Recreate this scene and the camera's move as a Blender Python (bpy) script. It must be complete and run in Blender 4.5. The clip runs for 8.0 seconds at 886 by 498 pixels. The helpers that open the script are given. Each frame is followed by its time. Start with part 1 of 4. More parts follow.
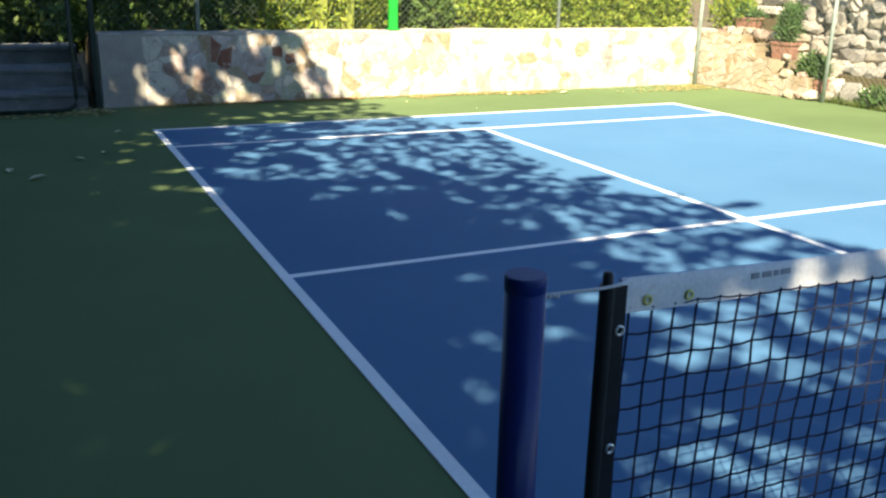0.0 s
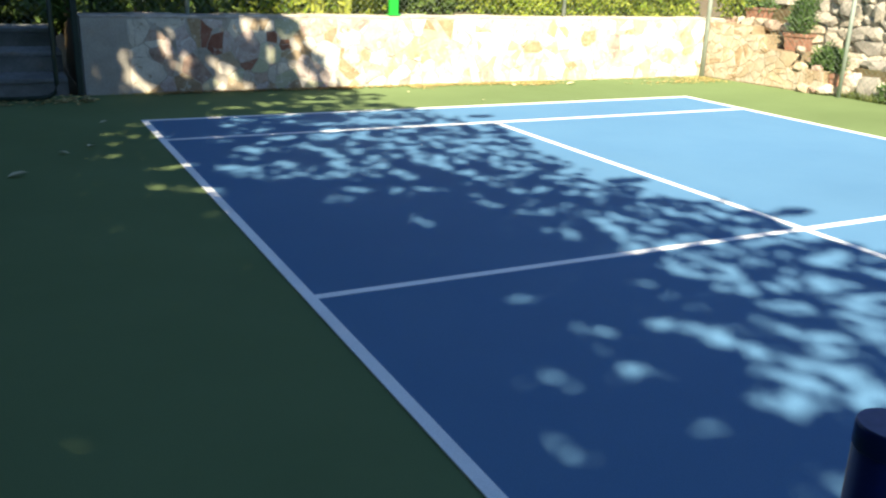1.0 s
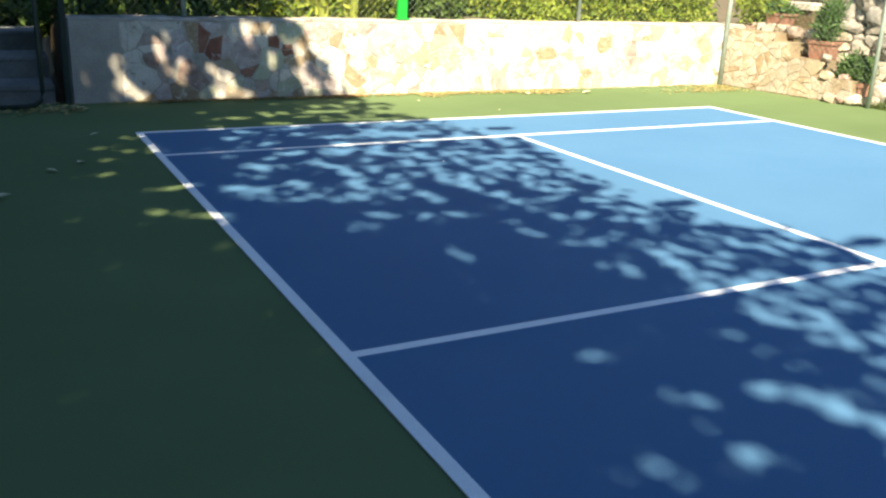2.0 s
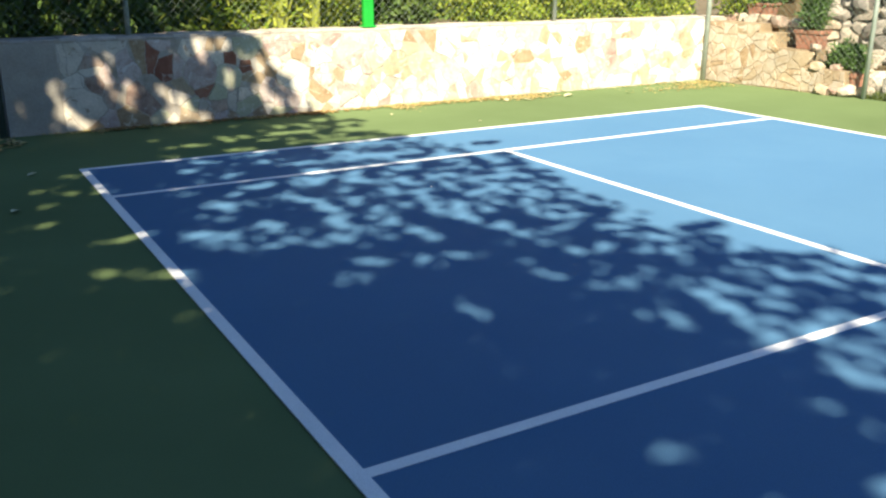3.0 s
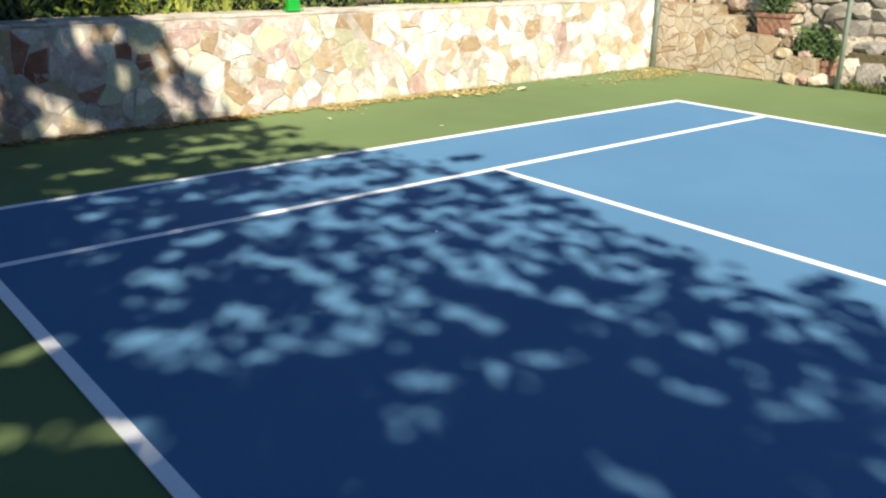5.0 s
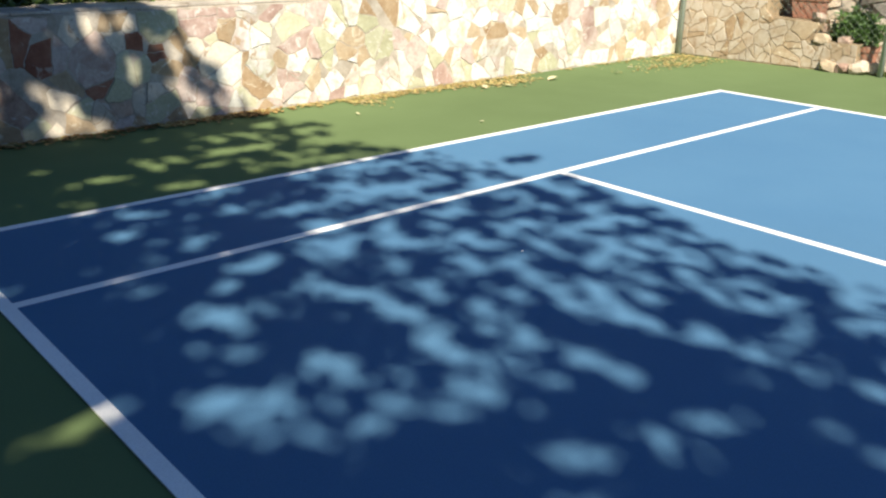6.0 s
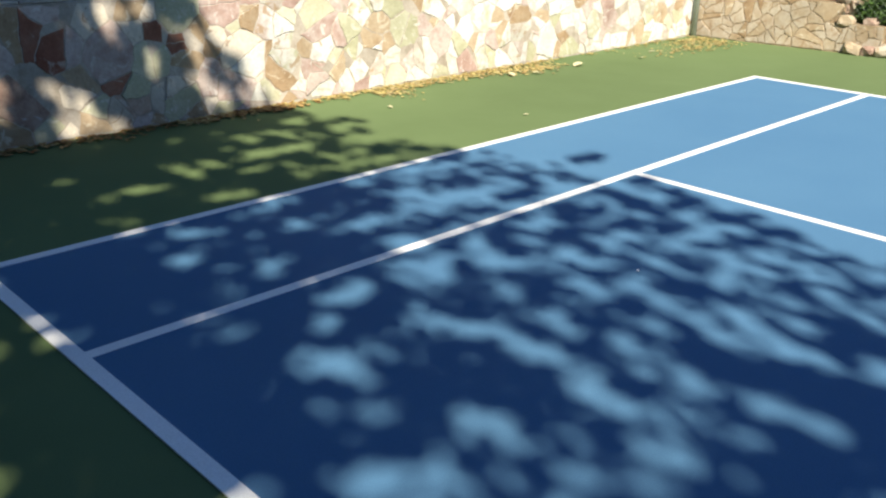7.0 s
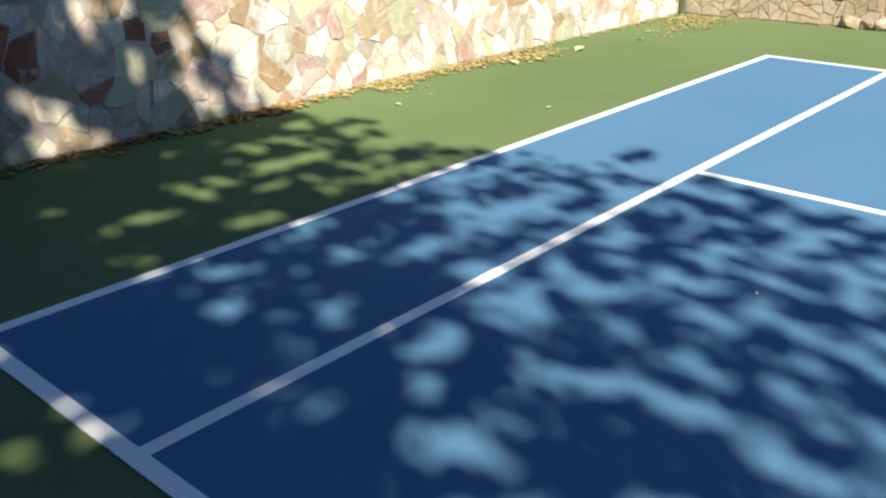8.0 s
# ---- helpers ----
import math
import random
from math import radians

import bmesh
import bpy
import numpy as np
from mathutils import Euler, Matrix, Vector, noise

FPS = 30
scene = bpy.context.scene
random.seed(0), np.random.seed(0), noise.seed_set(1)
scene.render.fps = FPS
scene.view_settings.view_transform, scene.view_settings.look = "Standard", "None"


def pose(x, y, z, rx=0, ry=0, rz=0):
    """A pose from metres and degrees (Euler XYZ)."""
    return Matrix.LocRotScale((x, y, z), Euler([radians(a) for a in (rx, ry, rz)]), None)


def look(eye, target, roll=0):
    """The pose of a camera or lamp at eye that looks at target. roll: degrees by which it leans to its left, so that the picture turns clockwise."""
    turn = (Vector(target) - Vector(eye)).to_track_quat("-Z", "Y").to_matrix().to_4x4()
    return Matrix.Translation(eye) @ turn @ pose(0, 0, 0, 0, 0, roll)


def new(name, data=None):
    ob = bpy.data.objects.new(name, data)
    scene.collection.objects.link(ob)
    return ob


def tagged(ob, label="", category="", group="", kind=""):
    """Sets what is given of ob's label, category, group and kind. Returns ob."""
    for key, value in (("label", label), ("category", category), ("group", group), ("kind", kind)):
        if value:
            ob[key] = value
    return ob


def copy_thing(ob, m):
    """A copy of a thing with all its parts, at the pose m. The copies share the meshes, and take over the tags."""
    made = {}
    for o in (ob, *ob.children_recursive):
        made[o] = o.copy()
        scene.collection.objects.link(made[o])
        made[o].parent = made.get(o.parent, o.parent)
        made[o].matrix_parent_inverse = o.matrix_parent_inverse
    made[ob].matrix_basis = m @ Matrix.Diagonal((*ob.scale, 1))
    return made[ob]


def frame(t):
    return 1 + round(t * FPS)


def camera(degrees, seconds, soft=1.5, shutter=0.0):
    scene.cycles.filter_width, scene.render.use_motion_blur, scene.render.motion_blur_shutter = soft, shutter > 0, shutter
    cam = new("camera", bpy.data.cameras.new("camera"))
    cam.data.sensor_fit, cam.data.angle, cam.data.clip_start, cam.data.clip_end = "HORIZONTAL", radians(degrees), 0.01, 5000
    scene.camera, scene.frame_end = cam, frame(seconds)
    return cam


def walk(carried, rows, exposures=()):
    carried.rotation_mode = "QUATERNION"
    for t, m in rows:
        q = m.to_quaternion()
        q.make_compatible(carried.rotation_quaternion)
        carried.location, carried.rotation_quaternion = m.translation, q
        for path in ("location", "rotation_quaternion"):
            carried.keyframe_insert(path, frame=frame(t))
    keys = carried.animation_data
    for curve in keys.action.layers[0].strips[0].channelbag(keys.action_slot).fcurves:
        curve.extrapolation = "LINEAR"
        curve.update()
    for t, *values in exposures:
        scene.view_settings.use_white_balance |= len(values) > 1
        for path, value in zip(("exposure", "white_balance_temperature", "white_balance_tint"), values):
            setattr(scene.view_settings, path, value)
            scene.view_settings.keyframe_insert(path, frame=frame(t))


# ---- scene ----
import collections

cam = camera(53.7, 8.0, soft=2.3)
PATH = [
    (0, (-1.054, -0.964, 1.426), (-0.237, 0.763, 0.834), 1.1),
    (0.5, (-1.113, -0.648, 1.422), (-0.262, 1.06, 0.823), 1.5),
    (1, (-1.11, -0.343, 1.392), (-0.245, 1.35, 0.773), 2.0),
    (2.5, (-1.034, 0.684, 1.364), (-0.117, 2.354, 0.756), 1.9),
    (3, (-0.902, 1.068, 1.369), (0.064, 2.709, 0.759), 0.1),
    (3.5, (-0.846, 1.455, 1.335), (0.192, 3.047, 0.713), 0.1),
    (4, (-0.781, 1.865, 1.369), (0.36, 3.376, 0.725), 0.7),
    (4.5, (-0.726, 2.322, 1.362), (0.456, 3.8, 0.714), 0.9),
    (6, (-0.746, 3.495, 1.335), (0.496, 4.898, 0.637), 0.9),
    (6.5, (-0.827, 3.877, 1.319), (0.438, 5.251, 0.603), 1.4),
    (7, (-0.891, 4.227, 1.348), (0.414, 5.546, 0.602), 1.1),
    (7.5, (-0.839, 4.606, 1.322), (0.489, 5.891, 0.557), 0.2),
    (8, (-0.851, 4.972, 1.31), (0.536, 6.182, 0.527), 0.0),
]
EXPOSURES = [(0.0, 1.85, 7100, 9), (0.5, 1.88, 7100, 9), (1.0, 1.80, 7100, 9), (2.5, 1.73, 7000, 9), (4.5, 1.17, 6700, 11), (8.0, 1.07, 6560, 12)]
walk(cam, [(t, look(eye, target, roll)) for t, eye, target, roll in PATH], EXPOSURES)

# ---- world and sun ----
LIGHT = Vector((0.42, 0.72, -0.75)).normalized()   # the way the sunlight travels
world = bpy.data.worlds.new("sky")
scene.world = world
world.use_nodes = True
wn = world.node_tree
wn.nodes.clear()
w_out = wn.nodes.new("ShaderNodeOutputWorld")
w_bg = wn.nodes.new("ShaderNodeBackground")
w_sky = wn.nodes.new("ShaderNodeTexSky")
w_sky.sky_type = 'NISHITA'
w_sky.sun_disc = False
w_sky.sun_elevation = math.asin(-LIGHT.z)
w_sky.sun_rotation = math.atan2(-LIGHT.x, -LIGHT.y)
w_sky.ozone_density = 7.5
w_sky.dust_density = 0.2
w_bg.inputs["Strength"].default_value = 0.067
wn.links.new(w_sky.outputs[0], w_bg.inputs[0])
wn.links.new(w_bg.outputs[0], w_out.inputs[0])
sun_data = bpy.data.lights.new("sun", 'SUN')
sun_data.energy = 5.0
sun_data.angle = radians(0.6)
sun_data.color = (1.0, 0.91, 0.72)
sun = new("sun", sun_data)
sun.matrix_world = look((-8, -14, 16), Vector((-8, -14, 16)) + LIGHT)


# ---- materials ----
def surface(name, cols, scale=4.0, rough=0.8, bump=0.2, grain=60.0, spread=0.0, island=False, metal=0.0,
            leaf=0.0, stain=0.0, spec=0.3, stretch=(1, 1, 1), patch=None):
    """A worn surface: a ramp of colours over a broad noise, a fine grain in tone and relief, and stains.
    spread: how much of the ramp is chosen piece by piece."""
    m = bpy.data.materials.new(name)
    m.use_nodes = True
    nt = m.node_tree
    N, K = nt.nodes, nt.links
    N.clear()
    out = N.new("ShaderNodeOutputMaterial")
    p = N.new("ShaderNodeBsdfPrincipled")
    tc = N.new("ShaderNodeTexCoord")
    mp = N.new("ShaderNodeMapping")
    mp.inputs["Scale"].default_value = stretch
    K.new(tc.outputs["Object"], mp.inputs["Vector"])
    broad = N.new("ShaderNodeTexNoise")
    broad.inputs["Scale"].default_value = scale
    broad.inputs["Detail"].default_value = 5
    broad.inputs["Roughness"].default_value = 0.6
    K.new(mp.outputs[0], broad.inputs["Vector"])
    fine = N.new("ShaderNodeTexNoise")
    fine.inputs["Scale"].default_value = grain
    fine.inputs["Detail"].default_value = 3
    K.new(mp.outputs[0], fine.inputs["Vector"])
    fac = broad.outputs["Fac"]
    st = N.new("ShaderNodeMapRange")
    st.inputs["From Min"].default_value = 0.28
    st.inputs["From Max"].default_value = 0.72
    K.new(fac, st.inputs["Value"])
    fac = st.outputs[0]
    if spread > 0:
        if island:
            src = N.new("ShaderNodeNewGeometry").outputs["Random Per Island"]
        else:
            src = N.new("ShaderNodeObjectInfo").outputs["Random"]
        mx = N.new("ShaderNodeMix")
        mx.inputs["Factor"].default_value = spread
        K.new(fac, mx.inputs[2])
        K.new(src, mx.inputs[3])
        fac = mx.outputs[0]
    ramp = N.new("ShaderNodeValToRGB")
    els = ramp.color_ramp.elements
    while len(els) < len(cols):
        els.new(0.5)
    for i, c in enumerate(cols):
        els[i].position = i / (len(cols) - 1) if len(cols) > 1 else 0
        els[i].color = (*c, 1)
    K.new(fac, ramp.inputs[0])
    col = ramp.outputs[0]
    tone = N.new("ShaderNodeMapRange")
    tone.inputs["To Min"].default_value = 0.78
    tone.inputs["To Max"].default_value = 1.2
    K.new(fine.outputs["Fac"], tone.inputs["Value"])
    mul = N.new("ShaderNodeMix")
    mul.data_type, mul.blend_type = 'RGBA', 'MULTIPLY'
    mul.inputs["Factor"].default_value = 1.0
    K.new(col, mul.inputs[6])
    K.new(tone.outputs[0], mul.inputs[7])
    col = mul.outputs[2]
    if patch:
        pn = N.new("ShaderNodeTexNoise")
        pn.inputs["Scale"].default_value = patch[1]
        pn.inputs["Detail"].default_value = 7
        pn.inputs["Roughness"].default_value = 0.62
        pn.inputs["Distortion"].default_value = 1.8
        K.new(mp.outputs[0], pn.inputs["Vector"])
        pr = N.new("ShaderNodeMapRange")
        pr.inputs["From Min"].default_value = patch[2]
        pr.inputs["From Max"].default_value = patch[2] + 0.07
        pr.inputs["To Max"].default_value = 0.75
        K.new(pn.outputs["Fac"], pr.inputs["Value"])
        m3 = N.new("ShaderNodeMix")
        m3.data_type = 'RGBA'
        K.new(pr.outputs[0], m3.inputs["Factor"])
        K.new(col, m3.inputs[6])
        m3.inputs[7].default_value = (*patch[0], 1)
        col = m3.outputs[2]
    if stain > 0:
        sn = N.new("ShaderNodeTexNoise")
        sn.inputs["Scale"].default_value = scale * 0.23
        sn.inputs["Detail"].default_value = 6
        K.new(mp.outputs[0], sn.inputs["Vector"])
        sr = N.new("ShaderNodeMapRange")
        sr.inputs["From Min"].default_value = 0.45
        sr.inputs["From Max"].default_value = 0.7
        sr.inputs["To Min"].default_value = 1.0
        sr.inputs["To Max"].default_value = 1.0 - stain
        K.new(sn.outputs["Fac"], sr.inputs["Value"])
        m2 = N.new("ShaderNodeMix")
        m2.data_type, m2.blend_type = 'RGBA', 'MULTIPLY'
        m2.inputs["Factor"].default_value = 1.0
        K.new(col, m2.inputs[6])
        K.new(sr.outputs[0], m2.inputs[7])
        col = m2.outputs[2]
    K.new(col, p.inputs["Base Color"])
    p.inputs["Roughness"].default_value = rough
    p.inputs["Metallic"].default_value = metal
    p.inputs["Specular IOR Level"].default_value = spec
    if bump > 0:
        b = N.new("ShaderNodeBump")
        b.inputs["Strength"].default_value = bump
        b.inputs["Distance"].default_value = 0.004
        K.new(fine.outputs["Fac"], b.inputs["Height"])
        K.new(b.outputs[0], p.inputs["Normal"])
    last = p.outputs[0]
    if leaf > 0:
        tr = N.new("ShaderNodeBsdfTranslucent")
        K.new(col, tr.inputs["Color"])
        ms = N.new("ShaderNodeMixShader")
        ms.inputs[0].default_value = leaf
        K.new(last, ms.inputs[1])
        K.new(tr.outputs[0], ms.inputs[2])
        last = ms.outputs[0]
    K.new(last, out.inputs["Surface"])
    return m


M = {}
M["earth"] = surface("earth", [(0.10, 0.07, 0.04), (0.16, 0.12, 0.07), (0.09, 0.10, 0.04)], 2.0, 0.95, 0.5, 30, stain=0.3)
M["green_acrylic"] = surface("green acrylic", [(0.118, 0.170, 0.076), (0.134, 0.190, 0.088)], 1.2, 0.92, 0.25, 260, stain=0.2, spec=0.04)
M["blue_acrylic"] = surface("blue acrylic", [(0.068, 0.168, 0.303), (0.079, 0.187, 0.323)], 1.0, 0.8, 0.22, 260, stain=0.12, spec=0.12)
M["line_paint"] = surface("line paint", [(0.80, 0.82, 0.84), (0.86, 0.87, 0.88)], 6, 0.6, 0.2, 220, stain=0.1)
M["mortar"] = surface("mortar", [(0.27, 0.23, 0.18), (0.40, 0.36, 0.31), (0.50, 0.47, 0.42)], 7, 0.95, 0.5, 70, stain=0.3)
M["mortar_dark"] = surface("dark mortar", [(0.25, 0.19, 0.12), (0.35, 0.28, 0.19)], 6, 0.95, 0.5, 70, stain=0.25)
M["plaster"] = surface("grey cement render", [(0.34, 0.31, 0.27), (0.44, 0.41, 0.36)], 5, 0.95, 0.5, 50, stain=0.3)
M["coping"] = surface("cement coping", [(0.40, 0.35, 0.30), (0.60, 0.56, 0.51)], 9, 0.95, 0.5, 50, stain=0.4)
M["stone_cream"] = surface("cream stone", [(0.38, 0.32, 0.24), (0.54, 0.54, 0.50), (0.60, 0.60, 0.59), (0.42, 0.42, 0.30), (0.56, 0.56, 0.54), (0.62, 0.63, 0.63), (0.45, 0.38, 0.34), (0.52, 0.52, 0.46), (0.61, 0.61, 0.60), (0.36, 0.28, 0.22)], 6, 0.85, 0.8, 45, spread=0.66, stain=0.3,
                           patch=((0.35, 0.24, 0.14), 5.5, 0.575))
M["stone_white"] = surface("white stone", [(0.47, 0.47, 0.42), (0.57, 0.58, 0.55), (0.64, 0.65, 0.66)], 7, 0.85, 0.7, 45, spread=0.4, stain=0.2,
                           patch=((0.44, 0.39, 0.30), 7.0, 0.57))
M["stone_olive"] = surface("olive stone", [(0.30, 0.29, 0.19), (0.39, 0.39, 0.27), (0.47, 0.47, 0.36), (0.54, 0.54, 0.46)], 8, 0.85, 0.7, 45, spread=0.5, stain=0.2,
                           patch=((0.62, 0.61, 0.56), 7.0, 0.58))
M["stone_ochre"] = surface("ochre stone", [(0.22, 0.14, 0.08), (0.33, 0.24, 0.15), (0.43, 0.35, 0.25), (0.29, 0.19, 0.12)], 8, 0.85, 0.6, 50, spread=0.5, stain=0.25,
                           patch=((0.60, 0.56, 0.46), 8.0, 0.57))
M["stone_rust"] = surface("rust stone", [(0.20, 0.070, 0.045), (0.28, 0.12, 0.08), (0.36, 0.21, 0.15)], 9, 0.85, 0.6, 50, spread=0.3, stain=0.25,
                          patch=((0.50, 0.42, 0.36), 6.0, 0.60))
M["stone_pink"] = surface("pink stone", [(0.26, 0.16, 0.13), (0.38, 0.28, 0.25), (0.50, 0.43, 0.40), (0.32, 0.22, 0.19)], 10, 0.85, 0.6, 50, spread=0.4, stain=0.25,
                          patch=((0.62, 0.60, 0.58), 7.0, 0.58))
M["stone_grey"] = surface("grey stone", [(0.36, 0.31, 0.24), (0.54, 0.49, 0.41), (0.62, 0.57, 0.49), (0.46, 0.40, 0.32)], 7, 0.9, 0.7, 45, spread=0.4, stain=0.3,
                          patch=((0.26, 0.19, 0.14), 7.5, 0.58))
M["stone_brown"] = surface("brown stone", [(0.18, 0.11, 0.085), (0.30, 0.21, 0.17), (0.42, 0.34, 0.28), (0.26, 0.18, 0.15)], 12, 0.9, 0.6, 50, spread=0.4, stain=0.3,
                           patch=((0.46, 0.44, 0.42), 7.0, 0.60))
M["stone_tan"] = surface("tan flagstone", [(0.34, 0.26, 0.17), (0.40, 0.33, 0.24), (0.48, 0.43, 0.36), (0.42, 0.35, 0.27), (0.36, 0.29, 0.20)], 8, 0.85, 0.5, 55, spread=0.55, stain=0.25, patch=((0.30, 0.20, 0.11), 5.0, 0.58))
M["rubble"] = surface("rubble stone", [(0.20, 0.19, 0.18), (0.33, 0.31, 0.28), (0.44, 0.39, 0.32), (0.26, 0.24, 0.22)], 9, 0.92, 0.7, 40, spread=0.7, stain=0.3)
M["step_stone"] = surface("step stone", [(0.16, 0.17, 0.17), (0.27, 0.28, 0.28)], 5, 0.9, 0.5, 50, stain=0.4)
M["dark_wall"] = surface("dark sky-blocking stone", [(0.07, 0.08, 0.07), (0.13, 0.13, 0.11)], 3, 0.9, 0.5, 40, stain=0.4)
M["terracotta"] = surface("terracotta", [(0.26, 0.12, 0.08), (0.34, 0.17, 0.12), (0.36, 0.22, 0.17)], 10, 0.85, 0.4, 60, stain=0.25)
M["galvanised"] = surface("galvanised steel", [(0.28, 0.34, 0.31), (0.40, 0.46, 0.42)], 12, 0.55, 0.1, 90, metal=0.1, stain=0.2)
M["mesh_wire"] = surface("fence wire", [(0.12, 0.16, 0.13), (0.20, 0.24, 0.20)], 12, 0.55, 0.0, 90, metal=0.3)
M["green_paint"] = surface("bright green paint", [(0.006, 0.27, 0.03), (0.012, 0.34, 0.045)], 6, 0.45, 0.1, 60, stain=0.15)
M["gate_paint"] = surface("dark green gate paint", [(0.010, 0.022, 0.015), (0.018, 0.034, 0.024)], 8, 0.5, 0.1, 60)
M["post_paint"] = surface("navy post paint", [(0.003, 0.015, 0.12), (0.005, 0.022, 0.15)], 6, 0.32, 0.06, 90, spec=0.35)
M["post_cap"] = surface("post cap", [(0.05, 0.055, 0.15), (0.07, 0.075, 0.19)], 20, 0.6, 0.1, 90)
M["net_cord"] = surface("net cord", [(0.008, 0.014, 0.040), (0.014, 0.024, 0.060)], 30, 0.8, 0.0, 200)
M["black_sleeve"] = surface("black vinyl sleeve", [(0.008, 0.009, 0.010), (0.016, 0.017, 0.018)], 14, 0.5, 0.2, 120)
M["head_band"] = surface("white vinyl band", [(0.74, 0.75, 0.77), (0.82, 0.83, 0.84)], 9, 0.55, 0.15, 140, stain=0.15)
M["print_grey"] = surface("grey print", [(0.30, 0.31, 0.34), (0.40, 0.41, 0.44)], 20, 0.7, 0.0, 100)
M["rope"] = surface("white rope", [(0.55, 0.55, 0.55), (0.70, 0.70, 0.70)], 60, 0.9, 0.3, 300)
M["steel"] = surface("bright steel", [(0.55, 0.55, 0.52), (0.70, 0.69, 0.66)], 40, 0.3, 0.0, 90, metal=1.0)
M["brass"] = surface("yellow brass", [(0.50, 0.50, 0.16), (0.66, 0.64, 0.28)], 40, 0.35, 0.0, 90, metal=0.7)
M["bark"] = surface("bark", [(0.10, 0.075, 0.05), (0.19, 0.15, 0.11)], 9, 0.95, 0.9, 30, stretch=(1, 1, 0.25))
M["tree_leaf"] = surface("tree leaf", [(0.035, 0.075, 0.018), (0.07, 0.12, 0.03)], 3, 0.55, 0.0, 40, spread=0.6, island=True, leaf=0.12)
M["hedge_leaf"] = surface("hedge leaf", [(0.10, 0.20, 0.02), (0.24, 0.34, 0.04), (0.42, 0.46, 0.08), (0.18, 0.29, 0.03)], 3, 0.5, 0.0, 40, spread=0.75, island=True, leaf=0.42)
# also fills the shaded hedge opening, where this dark colour carries the shade
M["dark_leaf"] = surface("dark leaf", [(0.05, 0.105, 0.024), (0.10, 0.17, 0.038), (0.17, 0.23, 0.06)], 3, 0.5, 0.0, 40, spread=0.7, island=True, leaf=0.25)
M["blade_leaf"] = surface("strap leaf", [(0.22, 0.29, 0.05), (0.36, 0.40, 0.08), (0.40, 0.38, 0.12)], 4, 0.5, 0.1, 40, spread=0.6, island=True, leaf=0.3)
M["pot_leaf"] = surface("pot plant leaf", [(0.06, 0.13, 0.045), (0.11, 0.20, 0.05), (0.07, 0.15, 0.06)], 3, 0.5, 0.0, 40, spread=0.7, island=True, leaf=0.25)
M["grass"] = surface("grass", [(0.06, 0.10, 0.02), (0.12, 0.16, 0.04), (0.16, 0.17, 0.06)], 3, 0.7, 0.0, 40, spread=0.7, island=True, leaf=0.25)
M["brown_leaf"] = surface("brown leaf", [(0.16, 0.085, 0.03), (0.30, 0.18, 0.07), (0.44, 0.32, 0.13)], 5, 0.85, 0.1, 60, spread=0.8, island=True, leaf=0.1)
M["pale_leaf"] = surface("pale dry leaf", [(0.50, 0.46, 0.28), (0.60, 0.57, 0.40)], 20, 0.8, 0.1, 60, spread=0.5, leaf=0.1)
M["dry_leaf"] = surface("dry leaf", [(0.42, 0.34, 0.11), (0.52, 0.44, 0.19), (0.28, 0.19, 0.07), (0.58, 0.53, 0.32)], 5, 0.8, 0.1, 60, spread=0.8, island=True, leaf=0.1)


# ---- mesh helpers ----
def box(bm, lo, hi, bevel=0.0):
    d = [hi[i] - lo[i] for i in range(3)]
    c = [(hi[i] + lo[i]) / 2 for i in range(3)]
    r = bmesh.ops.create_cube(bm, size=1.0, matrix=Matrix.Translation(c) @ Matrix.Diagonal((*d, 1)))
    if bevel > 0:
        es = list({e for v in r["verts"] for e in v.link_edges})
        bmesh.ops.bevel(bm, geom=es, offset=bevel, segments=2, affect='EDGES', profile=0.5)


def tube(bm, pts, rad, sides=8, cap=True):
    """A tube along points; rad is one radius or one for each point."""
    rings = []
    pts = [Vector(q) for q in pts]
    for i, q in enumerate(pts):
        a = pts[max(i - 1, 0)]
        b = pts[min(i + 1, len(pts) - 1)]
        d = (b - a).normalized()
        up = Vector((0, 0, 1)) if abs(d.z) < 0.9 else Vector((1, 0, 0))
        u = d.cross(up).normalized()
        v = d.cross(u).normalized()
        r = rad[i] if isinstance(rad, (list, tuple)) else rad
        rings.append([bm.verts.new(q + r * (math.cos(k * math.tau / sides) * u + math.sin(k * math.tau / sides) * v)) for k in range(sides)])
    for a, b in zip(rings, rings[1:]):
        for k in range(sides):
            bm.faces.new((a[k], a[(k + 1) % sides], b[(k + 1) % sides], b[k]))
    if cap:
        bm.faces.new(list(reversed(rings[0])))
        bm.faces.new(rings[-1])


def ring(bm, centre, axis, r_out, r_in, depth):
    """A flat washer with a hole, its face along axis."""
    axis = Vector(axis).normalized()
    up = Vector((0, 0, 1))
    u = axis.cross(up).normalized()
    v = axis.cross(u)
    n = 18
    loops = []
    for r, d in ((r_in, 0), (r_in * 1.15, depth), (r_out * 0.9, depth), (r_out, 0)):
        loops.append([bm.verts.new(Vector(centre) + axis * d + r * (math.cos(k * math.tau / n) * u + math.sin(k * math.tau / n) * v)) for k in range(n)])
    for a, b in zip(loops, loops[1:]):
        for k in range(n):
            bm.faces.new((a[k], a[(k + 1) % n], b[(k + 1) % n], b[k]))


def part(name, bm, material, parent=None, label="", smooth=False):
    me = bpy.data.meshes.new(name)
    bmesh.ops.recalc_face_normals(bm, faces=bm.faces[:])
    bm.to_mesh(me)
    bm.free()
    me.materials.append(material)
    if smooth:
        me.polygons.foreach_set("use_smooth", [True] * len(me.polygons))
    ob = new(name, me)
    if parent is not None:
        ob.parent = parent
    if label:
        tagged(ob, label)
    return ob


